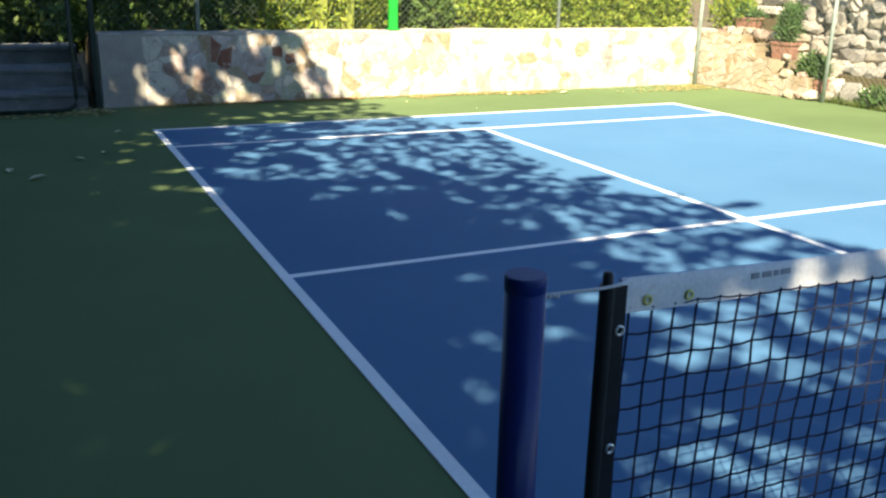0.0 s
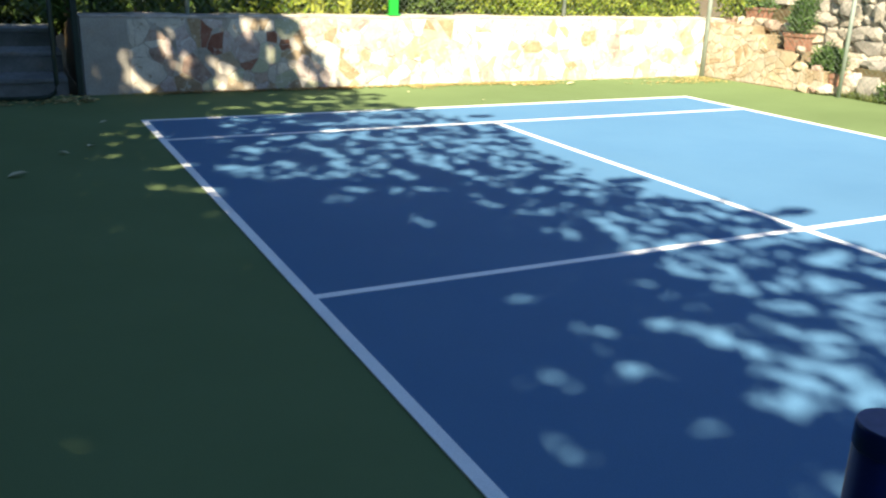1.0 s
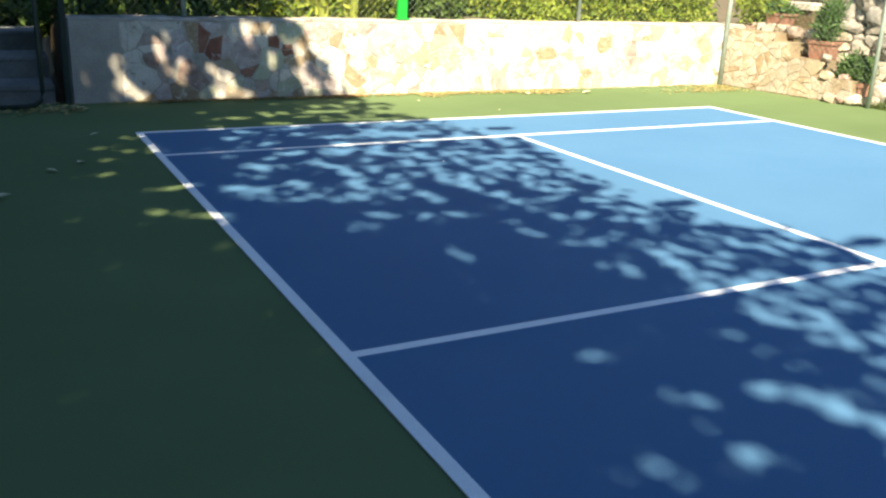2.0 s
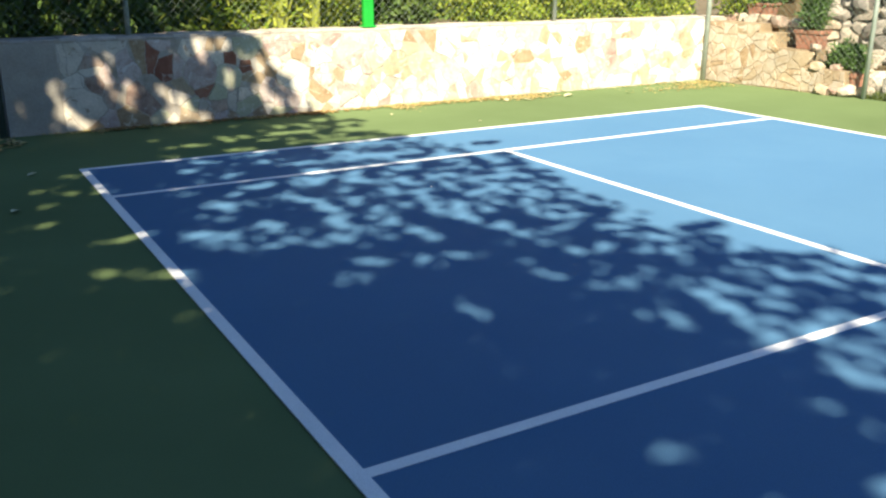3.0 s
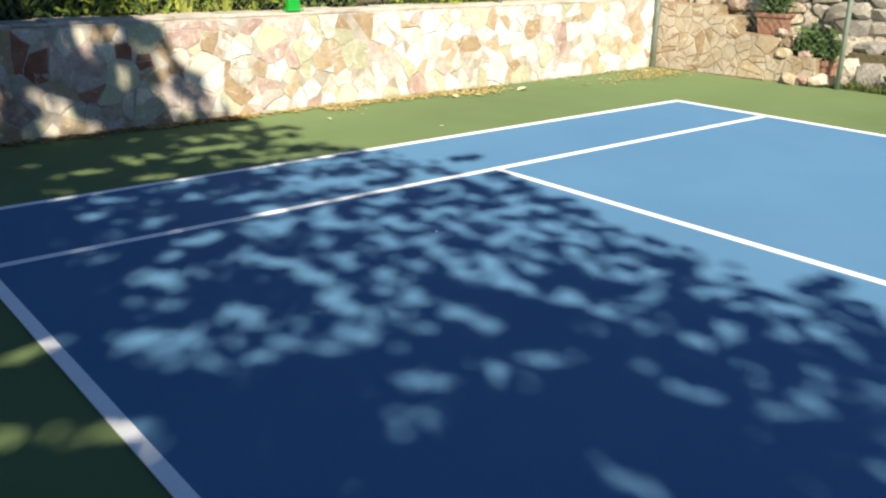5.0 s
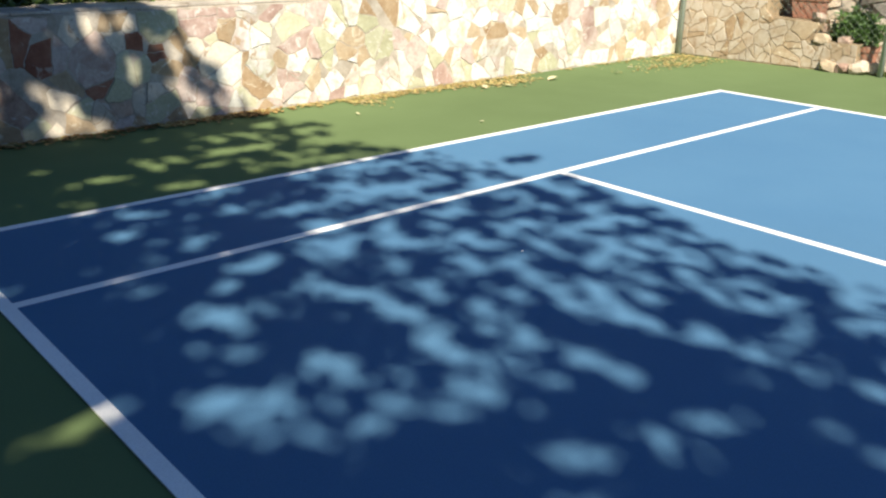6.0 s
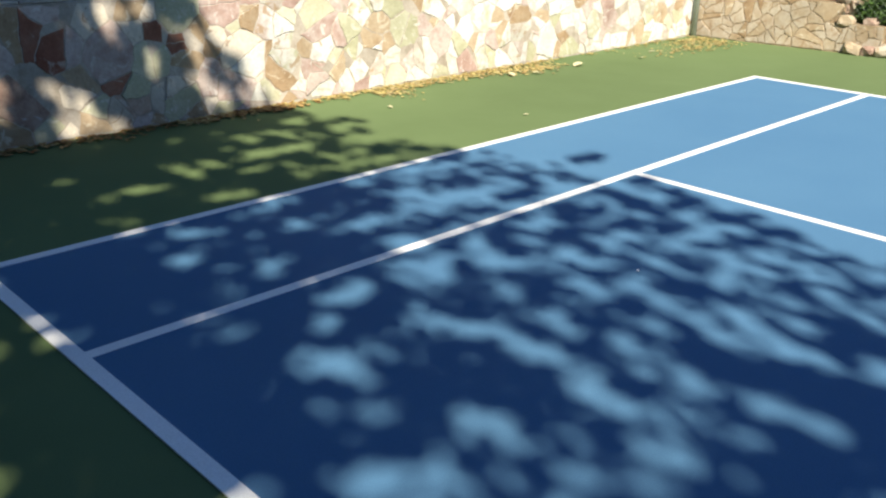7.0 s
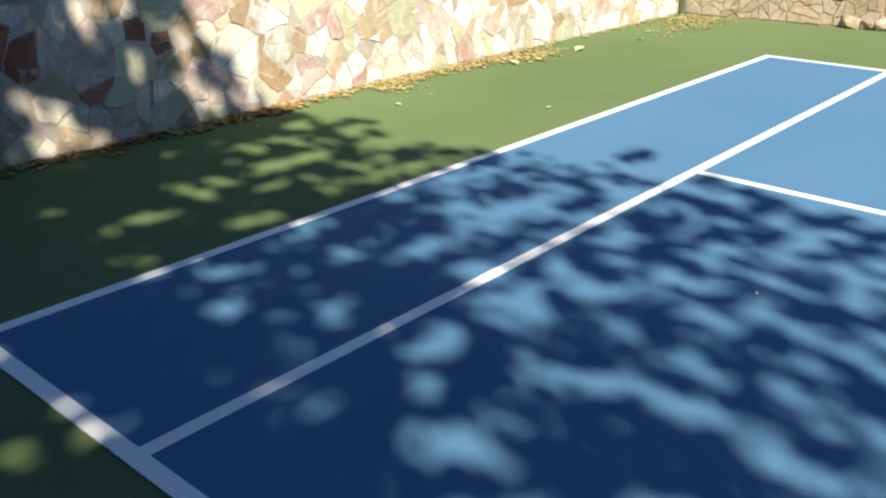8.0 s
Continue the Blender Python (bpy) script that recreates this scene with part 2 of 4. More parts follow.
def raw_part(name, verts, faces, material, parent=None, label=""):
    me = bpy.data.meshes.new(name)
    me.from_pydata(verts, [], faces)
    me.materials.append(material)
    ob = new(name, me)
    if parent is not None:
        ob.parent = parent
    if label:
        tagged(ob, label)
    return ob


def thing(name, base, label, category, group="", kind=""):
    ob = new(name)
    ob.location = base
    ob.empty_display_size = 0.1
    return tagged(ob, label, category, group, kind)


def leaf_quads(verts, faces, q, along, out, length, width):
    """One leaf of six corners, folded a little along its rib."""
    i = len(verts)
    side = along.cross(out)
    if side.length < 1e-4:
        side = Vector((1, 0, 0))
    side.normalize()
    lift = side.cross(along).normalized() * width * 0.18
    verts.extend([tuple(q), tuple(q + along * length * 0.35 + side * width * 0.5 + lift), tuple(q + along * length * 0.75 + side * width * 0.38 + lift),
                  tuple(q + along * length), tuple(q + along * length * 0.75 - side * width * 0.38 + lift), tuple(q + along * length * 0.35 - side * width * 0.5 + lift)])
    faces.extend([(i, i + 1, i + 2, i + 3), (i, i + 3, i + 4, i + 5)])


def rand_dir(rng, flat=0.0):
    v = Vector((rng.gauss(0, 1), rng.gauss(0, 1), rng.gauss(0, 1) * (1 - flat)))
    return v.normalized() if v.length > 1e-6 else Vector((0, 0, 1))


# ---- ground and court ----
N10 = 3.048
bm = bmesh.new()
bmesh.ops.create_grid(bm, x_segments=2, y_segments=2, size=600)
ground = part("ground", bm, M["earth"])
ground.location = (0, 0, -0.06)
tagged(ground, "brown earth round the court and to the horizon", "ground", kind="structure")

bm = bmesh.new()
box(bm, (-5.2, -12.0, -0.06), (8.3, 9.3, 0.0))
surround = part("court_surround", bm, M["green_acrylic"])
tagged(surround, "matt green acrylic surround of the court", "court surface", kind="structure")

bm = bmesh.new()
box(bm, (0, -7.62, -0.01), (2 * N10, 7.62, 0.003))
blue = part("court_floor", bm, M["blue_acrylic"])
tagged(blue, "blue acrylic playing court with white lines", "court surface", kind="structure")

LW = 0.047
H = LW / 2


def court_line(x0, y0, x1, y1):
    b = bmesh.new()
    box(b, (x0, y0, 0.0), (x1, y1, 0.006))
    ob = part("court_line", b, M["line_paint"])
    return tagged(ob, "white painted court line", "court line", kind="structure")


for x in (-0.012, 2 * N10):
    court_line(x - H - 0.003, -7.62 - H, x + H + 0.003, 7.62 + H)
for y in (-7.62, -6.706, -N10, N10, 6.706, 7.62):
    court_line(H - 0.009, y - H, 2 * N10 - H - 0.003, y + H)


def centre_x(y):
    """The centre line was painted a little askew."""
    return 2.958 + 0.006 * (y - N10)


for y0, y1 in ((N10 + H, 6.706 - H), (-N10 + H, N10 - H), (-6.706 + H, -N10 - H)):
    b = bmesh.new()
    top = [(centre_x(y0) - H, y0), (centre_x(y0) + H, y0), (centre_x(y1) + H, y1), (centre_x(y1) - H, y1)]
    lo = [b.verts.new((x, y, 0.0)) for x, y in top]
    hi = [b.verts.new((x, y, 0.006)) for x, y in top]
    b.faces.new(hi)
    for k in range(4):
        b.faces.new((lo[k], lo[(k + 1) % 4], hi[(k + 1) % 4], hi[k]))
    ob = part("court_line", b, M["line_paint"])
    tagged(ob, "white painted centre line of the court", "court line", kind="structure")

# ---- stone walls ----
WALL_Y, WALL_TOP, WALL_L, WALL_R = 9.265, 0.775, -0.33, 7.83


def clip(poly, nx, ny, d):
    """Keeps the side of a polygon where nx*x + ny*y <= d."""
    res = []
    for (ax, ay), (bx, by) in zip(poly, poly[1:] + poly[:1]):
        fa, fb = nx * ax + ny * ay - d, nx * bx + ny * by - d
        if fa <= 0:
            res.append((ax, ay))
        if (fa < 0 < fb) or (fb < 0 < fa):
            k = fa / (fa - fb)
            res.append((ax + k * (bx - ax), ay + k * (by - ay)))
    return res


def cells(seeds, bounds, gap):
    """Crazy-paving pieces: the ground nearest to each seed, cut back by half a joint."""
    x0, y0, x1, y1 = bounds
    res = []
    wt = random.Random(len(seeds))
    weight = [wt.uniform(0.0, 0.016) * (2.0 if wt.random() < 0.2 else 1) for _ in seeds]
    for i, (sx, sy) in enumerate(seeds):
        poly = [(x0, y0), (x1, y0), (x1, y1), (x0, y1)]
        for j, (tx, ty) in enumerate(seeds):
            dx, dy = tx - sx, ty - sy
            dist = math.hypot(dx, dy)
            if i == j or dist > 1.0:
                continue
            nx, ny = dx / dist, dy / dist
            poly = clip(poly, nx, ny, nx * sx + ny * sy + dist / 2 + (weight[i] - weight[j]) / (2 * dist) - gap / 2)
            if len(poly) < 3:
                break
        if len(poly) >= 3:
            res.append(((sx, sy), poly))
    return res


def warp(u, v, amount):
    """Shifts a point of a wall face, so that the joints run crooked; alike for both neighbours."""
    a = noise.noise(Vector((u * 7.0, v * 7.0, 3.0))) + 0.6 * noise.noise(Vector((u * 17.0, v * 17.0, 8.0)))
    b = noise.noise(Vector((u * 7.0, v * 7.0, 13.0))) + 0.6 * noise.noise(Vector((u * 17.0, v * 17.0, 18.0)))
    return u + amount * a, v + amount * b


def stone_piece(name, poly, centre, place, proud, material, parent, rng, amount, top):
    """A flat stone with a chipped, rounded rim. place(u, v, w) gives the point w proud of the wall."""
    cu, cv = centre
    ring_pts = []
    for (ax, ay), (bx, by) in zip(poly, poly[1:] + poly[:1]):
        L = math.hypot(bx - ax, by - ay)
        if L < 0.012:
            continue
        ring_pts.append((ax + rng.uniform(-0.004, 0.004), ay + rng.uniform(-0.004, 0.004)))
        cuts = int(L / 0.028)
        for k in range(1, cuts + 1):
            t = (k + rng.uniform(-0.25, 0.25)) / (cuts + 1)
            j = rng.uniform(-0.005, 0.002)
            ring_pts.append((ax + t * (bx - ax) - (by - ay) / L * -j, ay + t * (by - ay) + (bx - ax) / L * -j))
    ring_pts = [warp(u, v, amount) for u, v in ring_pts]
    ring_pts = [(u, min(top, max(0.008, v))) for u, v in ring_pts]
    n = len(ring_pts)
    if n < 3:
        return
    cu, cv = sum(q[0] for q in ring_pts) / n, sum(q[1] for q in ring_pts) / n
    verts, faces = [], []
    tilt_u, tilt_v = rng.uniform(-0.03, 0.03), rng.uniform(-0.03, 0.03)
    for s, w in ((1.0, -0.006), (0.99, proud * 0.7), (0.955, proud)):
        for (u, v) in ring_pts:
            uu, vv = cu + (u - cu) * s, cv + (v - cv) * s
            extra = (tilt_u * (uu - cu) + tilt_v * (vv - cv)) if w > 0 else 0
            verts.append(place(uu, vv, w + extra))
    verts.append(place(cu, cv, proud * 1.08))
    for r in range(2):
        for k in range(n):
            faces.append((r * n + k, r * n + (k + 1) % n, (r + 1) * n + (k + 1) % n, (r + 1) * n + k))
    for k in range(n):
        faces.append((2 * n + k, 2 * n + (k + 1) % n, 3 * n))
    return raw_part(name, verts, faces, material, parent)


def seeds_for(rng, x0, x1, z0, z1, small, large):
    """Seeds at uneven spacing, small and large stones mixed."""
    pts = []
    for _ in range(9000):
        q = (rng.uniform(x0, x1), rng.uniform(z0 + 0.02, z1 - 0.02), small + (large - small) * rng.random() ** 2.0)
        if all(math.hypot((q[0] - o[0]) * 0.85, q[1] - o[1]) > (q[2] + o[2]) / 2 for o in pts):
            pts.append(q)
    return [(q[0], q[1]) for q in pts]


def broken(pieces, rng, gap, share):
    """Some stones are broken in two along a slanting line."""
    res = []
    for c, poly in pieces:
        if rng.random() < share and len(poly) > 3:
            a = rng.uniform(0, math.pi)
            nx, ny = math.cos(a), math.sin(a)
            d = nx * c[0] + ny * c[1] + rng.uniform(-0.02, 0.02)
            for half in (clip(poly, nx, ny, d - gap / 2), clip(poly, -nx, -ny, -d - gap / 2)):
                if len(half) >= 3:
                    res.append(((sum(q[0] for q in half) / len(half), sum(q[1] for q in half) / len(half)), half))
        else:
            res.append((c, poly))
    return res


# back retaining wall: a mortar core with flat stones set in it
bm = bmesh.new()
box(bm, (WALL_L, WALL_Y, -0.06), (WALL_R + 0.4, WALL_Y + 0.36, WALL_TOP), 0.008)
wall_back = part("wall_back", bm, M["mortar"])
tagged(wall_back, "low retaining wall faced with pale crazy-paved stone", "wall", kind="structure")
bm = bmesh.new()
rng = random.Random(4)
x = WALL_L - 0.01
while x < WALL_R + 0.3:
    w = min(rng.uniform(0.18, 0.5), WALL_R + 0.36 - x)
    box(bm, (x, WALL_Y + 0.003 + rng.uniform(-0.006, 0.006), WALL_TOP), (x + w - 0.003, WALL_Y + 0.38, WALL_TOP + 0.022 + rng.uniform(-0.008, 0.008)), 0.006)
    x += w
coping = part("coping", bm, M["coping"], wall_back, "weathered cement coping")

bm = bmesh.new()
box(bm, (WALL_L - 0.004, WALL_Y - 0.007, -0.01), (0.11, WALL_Y + 0.05, WALL_TOP - 0.006), 0.003)
part("plaster", bm, M["plaster"], wall_back, "smooth grey cement render at the wall end")

# darker or stronger coloured stones that stand out: place along the wall, height, stone
ACCENT = [(1.69, 0.49, "rust"), (1.36, 0.26, "rust"), (3.84, 0.68, "brown"), (0.95, 0.60, "rust"), (1.05, 0.35, "ochre"), (2.80, 0.17, "pink"),
          (2.50, 0.20, "ochre"), (0.55, 0.50, "pink"), (0.75, 0.20, "rust"), (3.95, 0.35, "pink"), (3.05, 0.62, "pink"), (5.35, 0.45, "ochre"),
          (6.0, 0.50, "pink"), (5.55, 0.20, "ochre"), (4.75, 0.40, "ochre"), (6.35, 0.25, "pink"), (4.35, 0.15, "pink"), (2.15, 0.66, "pink"),
          (2.35, 0.45, "ochre"), (0.3, 0.5, "grey"), (0.1, 0.2, "grey"), (1.9, 0.15, "grey"), (1.5, 0.62, "grey"), (7.3, 0.65, "pink")]
rng = random.Random(11)
wall_seeds = seeds_for(rng, 0.16, WALL_R, 0.0, WALL_TOP, 0.10, 0.32)
for (c, poly) in broken(cells(wall_seeds, (0.12, 0.012, WALL_R - 0.01, WALL_TOP - 0.012), 0.0035), rng, 0.0035, 0.5):
    kind = "cream"
    near = min(ACCENT, key=lambda a: math.hypot(a[0] - c[0], a[1] - c[1]))
    if math.hypot(near[0] - c[0], near[1] - c[1]) < 0.10:
        kind = near[2]
    elif c[0] < 2.3:
        # shaded stretch: brown stones are commoner here, some of the shade in their colour
        kind = rng.choice(("grey", "brown", "brown", "pink", "ochre", "olive", "grey", "ochre", "brown", "pink", "grey"))
    elif c[0] > 5.3 and rng.random() < 0.5:
        kind = "white"
    else:
        kind = rng.choice(("white", "white", "white", "olive", "olive", "cream", "cream", "cream", "pink", "ochre", "ochre", "cream"))
    if c[0] < 0.3:
        kind = "grey"
    stone_piece("stone", poly, c, lambda u, v, w: (u, WALL_Y - w, v), rng.uniform(0.0005, 0.0035) + (0.006 if rng.random() < 0.12 else 0), M["stone_" + kind], wall_back, rng, 0.018, WALL_TOP - 0.01)

# right-hand retaining wall, stepping down away from the corner
RX0, RX1, RY0, RY1 = 7.82, 8.02, 9.265, 7.35


def right_x(y):
    return RX0 + (RX1 - RX0) * (RY0 - y) / (RY0 - RY1)


def right_top(y):
    if y > 8.55:
        return 0.74
    if y > 8.30:
        return 0.64
    if y > 7.85:
        return 0.47
    return 0.28


bm = bmesh.new()
for y0, y1 in ((RY0, 8.55), (8.55, 8.30), (8.30, 7.85), (7.85, RY1)):
    top = right_top((y0 + y1) / 2)
    xa, xb = right_x(y0), right_x(y1)
    vs = [bm.verts.new(q) for q in ((xa, y0, -0.06), (xb, y1, -0.06), (xb + 0.45, y1, -0.06), (xa + 0.45, y0, -0.06),
                                    (xa, y0, top), (xb, y1, top), (xb + 0.45, y1, top), (xa + 0.45, y0, top))]
    for f in ((0, 1, 5, 4), (1, 2, 6, 5), (2, 3, 7, 6), (3, 0, 4, 7), (4, 5, 6, 7), (3, 2, 1, 0)):
        bm.faces.new([vs[k] for k in f])
wall_right = part("wall_right", bm, M["mortar_dark"])
tagged(wall_right, "tan flagstone retaining wall stepping down beside the court", "wall", kind="structure")
rng = random.Random(23)
ws = seeds_for(rng, RY1, RY0, 0.0, 0.74, 0.09, 0.19)
for (c, poly) in broken(cells(ws, (RY1, 0.01, RY0 - 0.03, 0.74), 0.007), rng, 0.006, 0.8):
    top = right_top(c[0])
    poly = clip(poly, 0, 1, top - 0.004)
    if len(poly) < 3 or max(q[1] for q in poly) - min(q[1] for q in poly) < 0.04:
        continue
    c = (sum(q[0] for q in poly) / len(poly), sum(q[1] for q in poly) / len(poly))
    stone_piece("stone", poly, c, lambda u, v, w: (right_x(u) - w, u, v), rng.uniform(0.003, 0.010), M["stone_tan"] if rng.random() < 0.88 else M["stone_ochre"], wall_right, rng, 0.014, top - 0.004)


def boulder(name, centre, size, material, parent, rng, sub=2):
    """A rough quarry stone: an uneven, flattened lump."""
    b = bmesh.new()
    bmesh.ops.create_icosphere(b, subdivisions=sub, radius=1.0)
    off = Vector((rng.uniform(0, 50), rng.uniform(0, 50), rng.uniform(0, 50)))
    for v in b.verts:
        d = v.co.normalized()
        k = 1.0 + 0.35 * noise.noise(d * 1.3 + off) + 0.12 * noise.noise(d * 4 + off)
        q = Vector([math.copysign(abs(c) ** 0.62, c) for c in d]) * k
        v.co = Vector((q.x * size[0], q.y * size[1], q.z * size[2]))
    rot = Euler((rng.uniform(-0.3, 0.3), rng.uniform(-0.3, 0.3), rng.uniform(-0.4, 0.4))).to_matrix()
    for v in b.verts:
        v.co = rot @ v.co + Vector(centre)
    return part(name, b, material, parent)


# rubble wall on the terrace behind
bm = bmesh.new()
box(bm, (8.95, 1.0, -0.06), (9.6, 9.6, 1.45))
rubble_wall = part("wall_rubble", bm, M["mortar_dark"])
tagged(rubble_wall, "rough grey rubble retaining wall above the terrace", "wall", kind="structure")
rng = random.Random(31)
z = 0.02
while z < 1.5:
    h = rng.uniform(0.13, 0.24)
    y = 4.4 + rng.uniform(0, 0.2)
    while y < 9.5:
        w = rng.uniform(0.15, 0.40)
        boulder("stone", (8.95 + rng.uniform(-0.04, 0.03), y + w / 2, z + h / 2), (0.15, w * 0.60, h * 0.62), M["rubble"], rubble_wall, rng)
        y += w
    z += h * 0.92

# stones lying loose at the end of the flagstone wall and along the ledge
rng = random.Random(37)
for q, s in (((7.99, 7.60, 0.05), 0.075), ((8.05, 7.32, 0.06), 0.085), ((8.02, 7.72, 0.30), 0.07), ((8.08, 7.50, 0.30), 0.06), ((8.0, 7.45, 0.045), 0.06),
             ((8.06, 7.80, 0.50), 0.06), ((8.16, 7.16, 0.06), 0.08)):
    ob = boulder("loose_stone", (0, 0, 0), (s, s * 1.15, s * 0.8), M["stone_brown"] if s < 0.07 else M["stone_tan"], None, rng)
    ob.location = q
    tagged(ob, "loose tan stone at the broken wall end", "stone", "loose stones at the wall end")
for k in range(12):
    w = rng.uniform(0.15, 0.20)
    ob = boulder("ledge_stone", (0, 0, 0), (0.22, w, 0.07), M["rubble"] if k % 3 else M["stone_grey"], None, rng)
    ob.location = (8.60 + rng.uniform(-0.04, 0.04), 7.35 - k * 0.31, 0.39 + rng.uniform(-0.02, 0.03))
    tagged(ob, "pale flat stone on the terrace ledge", "stone", "stones on the ledge")
for k in range(16):
    w = rng.uniform(0.10, 0.16)
    ob = boulder("edging_stone", (0, 0, 0), (0.10, w, rng.uniform(0.10, 0.15)), M["rubble"] if k % 2 else M["stone_grey"], None, rng)
    ob.location = (8.36 + rng.uniform(-0.03, 0.03), 7.15 - k * 0.23, 0.10 + rng.uniform(-0.02, 0.05))
    tagged(ob, "rough grey stone edging the terrace", "stone", "stones edging the terrace")

# earth terraces behind the walls
bm = bmesh.new()
box(bm, (WALL_L, WALL_Y + 0.34, -0.06), (9.6, 16.0, 0.70))
terrace_back = part("terrace_back", bm, M["earth"])
tagged(terrace_back, "planted earth terrace behind the wall", "ground", kind="structure")
bm = bmesh.new()
box(bm, (8.2, 8.45, -0.06), (9.2, 9.6, 0.80))
box(bm, (8.3, 7.8, -0.06), (9.2, 8.45, 0.46))
box(bm, (8.52, 8.5, 0.80), (9.2, 9.6, 1.02))
box(bm, (8.35, 1.0, -0.06), (9.2, 7.8, 0.34))
terrace_right = part("terrace_right", bm, M["earth"])
tagged(terrace_right, "stony earth terrace beside the court", "ground", kind="structure")

rng = random.Random(41)
for x, y0, y1, z0, z1 in ((8.24, 8.42, 9.2, 0.70, 0.82), (8.38, 7.78, 8.45, 0.30, 0.80), (8.36, 7.2, 7.85, 0.05, 0.48)):
    z = z0
    while z < z1 - 0.05:
        h = rng.uniform(0.10, 0.16)
        y = y0
        while y < y1:
            w = rng.uniform(0.12, 0.26)
            boulder("stone", (x + rng.uniform(-0.02, 0.03), y + w / 2, z + h / 2), (0.09, w * 0.6, h * 0.6), rng.choice((M["stone_tan"], M["stone_brown"], M["rubble"])), terrace_right, rng)
            y += w
        z += h * 0.95

# unseen plain walls behind the trees and behind the net, added to cut low skylight
for name, lo, hi in (("sky_block_side", (-7.4, -14.3, -0.06), (-7.0, 16.0, 3.4)), ("sky_block_end", (-7.0, -14.3, -0.06), (9.6, -13.9, 2.6))):
    bm = bmesh.new()
    box(bm, lo, hi, 0.02)
    ob = part(name, bm, M["dark_wall"])
    tagged(ob, "unseen plain dark wall added to hold back low skylight", "wall", kind="structure")

slab = thing("stone_slab", (8.66, 8.95, 1.02), "pale flat stone slab lying on the terrace", "stone slab")
bm = bmesh.new()
box(bm, (-0.18, -0.45, 0.0), (0.18, 0.40, 0.10), 0.015)
for v in bm.verts:
    v.co += 0.012 * Vector((noise.noise(v.co * 5), noise.noise(v.co * 5 + Vector((9, 0, 0))), 0))
part("slab", bm, M["stone_grey"], slab)

# ---- stone steps behind the gate ----
steps = thing("stone_steps", (-2.2, 9.3, 0), "grey stone garden steps climbing in deep shade", "steps", kind="structure")
for k, (y0, z1) in enumerate(((0.15, 0.16), (0.72, 0.37), (1.45, 0.56))):
    bm = bmesh.new()
    box(bm, (-3.0, y0, -0.06), (1.72, 2.6, z1 - 0.05))
    box(bm, (-3.02, y0 - 0.03, z1 - 0.05), (1.72, y0 + 0.58, z1), 0.012)
    part("step", bm, M["step_stone"], steps)


# ---- fences ----
def chain_link(u0, u1, z0, z1, place, cell=0.055, r=0.0014, parent=None):
    """Woven wire: two sets of slanting wires that pass before and behind each other."""
    verts, faces = [], []
    height = z1 - z0
    for sgn in (1, -1):
        u = u0 - height
        while u < u1 + height:
            a, b = (u, z0), (u + sgn * height, z1)
            ua, ub = a[0], b[0]
            lo, hi = 0.0, 1.0
            for lim, side in ((u0, 1), (u1, -1)):
                fa, fb = side * (ua - lim), side * (ub - lim)
                if fa < 0 and fb < 0:
                    lo, hi = 1, 0
                elif fa < 0:
                    lo = max(lo, fa / (fa - fb))
                elif fb < 0:
                    hi = min(hi, fa / (fa - fb))
            if hi - lo > 0.01:
                i = len(verts)
                for k in (lo, hi):
                    cu, cz = ua + k * (ub - ua), z0 + k * height
                    for du, dw in ((-r, -r), (r, -r), (r, r), (-r, r)):
                        verts.append(place(cu + du, cz, dw + sgn * r * 0.9))
                for k in range(4):
                    faces.append((i + k, i + (k + 1) % 4, i + 4 + (k + 1) % 4, i + 4 + k))
            u += cell * 1.41
    return raw_part("wire_mesh", verts, faces, M["mesh_wire"], parent)


def steel_post(parent, q, h, r, material, name="post"):
    b = bmesh.new()
    tube(b, [(q[0], q[1], q[2]), (q[0], q[1], q[2] + h)], r, 14)
    bmesh.ops.create_uvsphere(b, u_segments=12, v_segments=6, radius=r * 1.12, matrix=Matrix.Translation((q[0], q[1], q[2] + h)) @ Matrix.Diagonal((1, 1, 0.5, 1)))
    return part(name, b, material, parent, smooth=True)


FY = 9.48
fence_back = thing("chain_link_fence", (0, FY, WALL_TOP), "galvanised chain-link fence standing on the stone wall", "fence")
for x in (0.76, 5.55):
    steel_post(fence_back, (x, 0, 0), 2.2, 0.024, M["galvanised"])
steel_post(fence_back, (7.782, -0.262, -WALL_TOP), 2.97, 0.030, M["galvanised"], "corner_post")
bm = bmesh.new()
tube(bm, [(-0.3, 0, 2.18), (7.86, 0, 2.18)], 0.02, 10)
part("top_rail", bm, M["galvanised"], fence_back, smooth=True)
chain_link(-0.3, 7.85, 0.04, 2.18, lambda u, z, w: (u, w - 0.03, z), parent=fence_back)

green_pole = thing("green_pole", (3.09, 9.36, WALL_TOP + 0.03), "bright green painted steel pole on the wall", "pole")
bm = bmesh.new()
box(bm, (-0.055, -0.03, 0), (0.055, 0.03, 2.6), 0.008)
part("shaft", bm, M["green_paint"], green_pole)
bm = bmesh.new()
box(bm, (-0.075, -0.05, -0.002), (0.075, 0.05, 0.012), 0.003)
part("base_plate", bm, M["green_paint"], green_pole)

fence_right = thing("chain_link_fence", (8.04, 7.1, 0), "chain-link fence in front of the planted stone terrace", "fence")
for y in (0.0, -2.4, -4.8, -7.2):
    steel_post(fence_right, (0, y, 0), 2.6, 0.026, M["galvanised"])
for u0, u1, z0 in ((-7.2, 0.25, 0.03), (0.25, 0.75, 0.33), (0.75, 1.2, 0.52), (1.2, 2.2, 0.80)):
    chain_link(u0, u1, z0, 2.6, lambda u, z, w: (w + 0.03 - max(0, u) * 0.075, u, z), parent=fence_right)
bm = bmesh.new()
tube(bm, [(-0.17, 2.2, 2.58), (0, 0, 2.58), (0, -7.2, 2.58)], 0.02, 10)
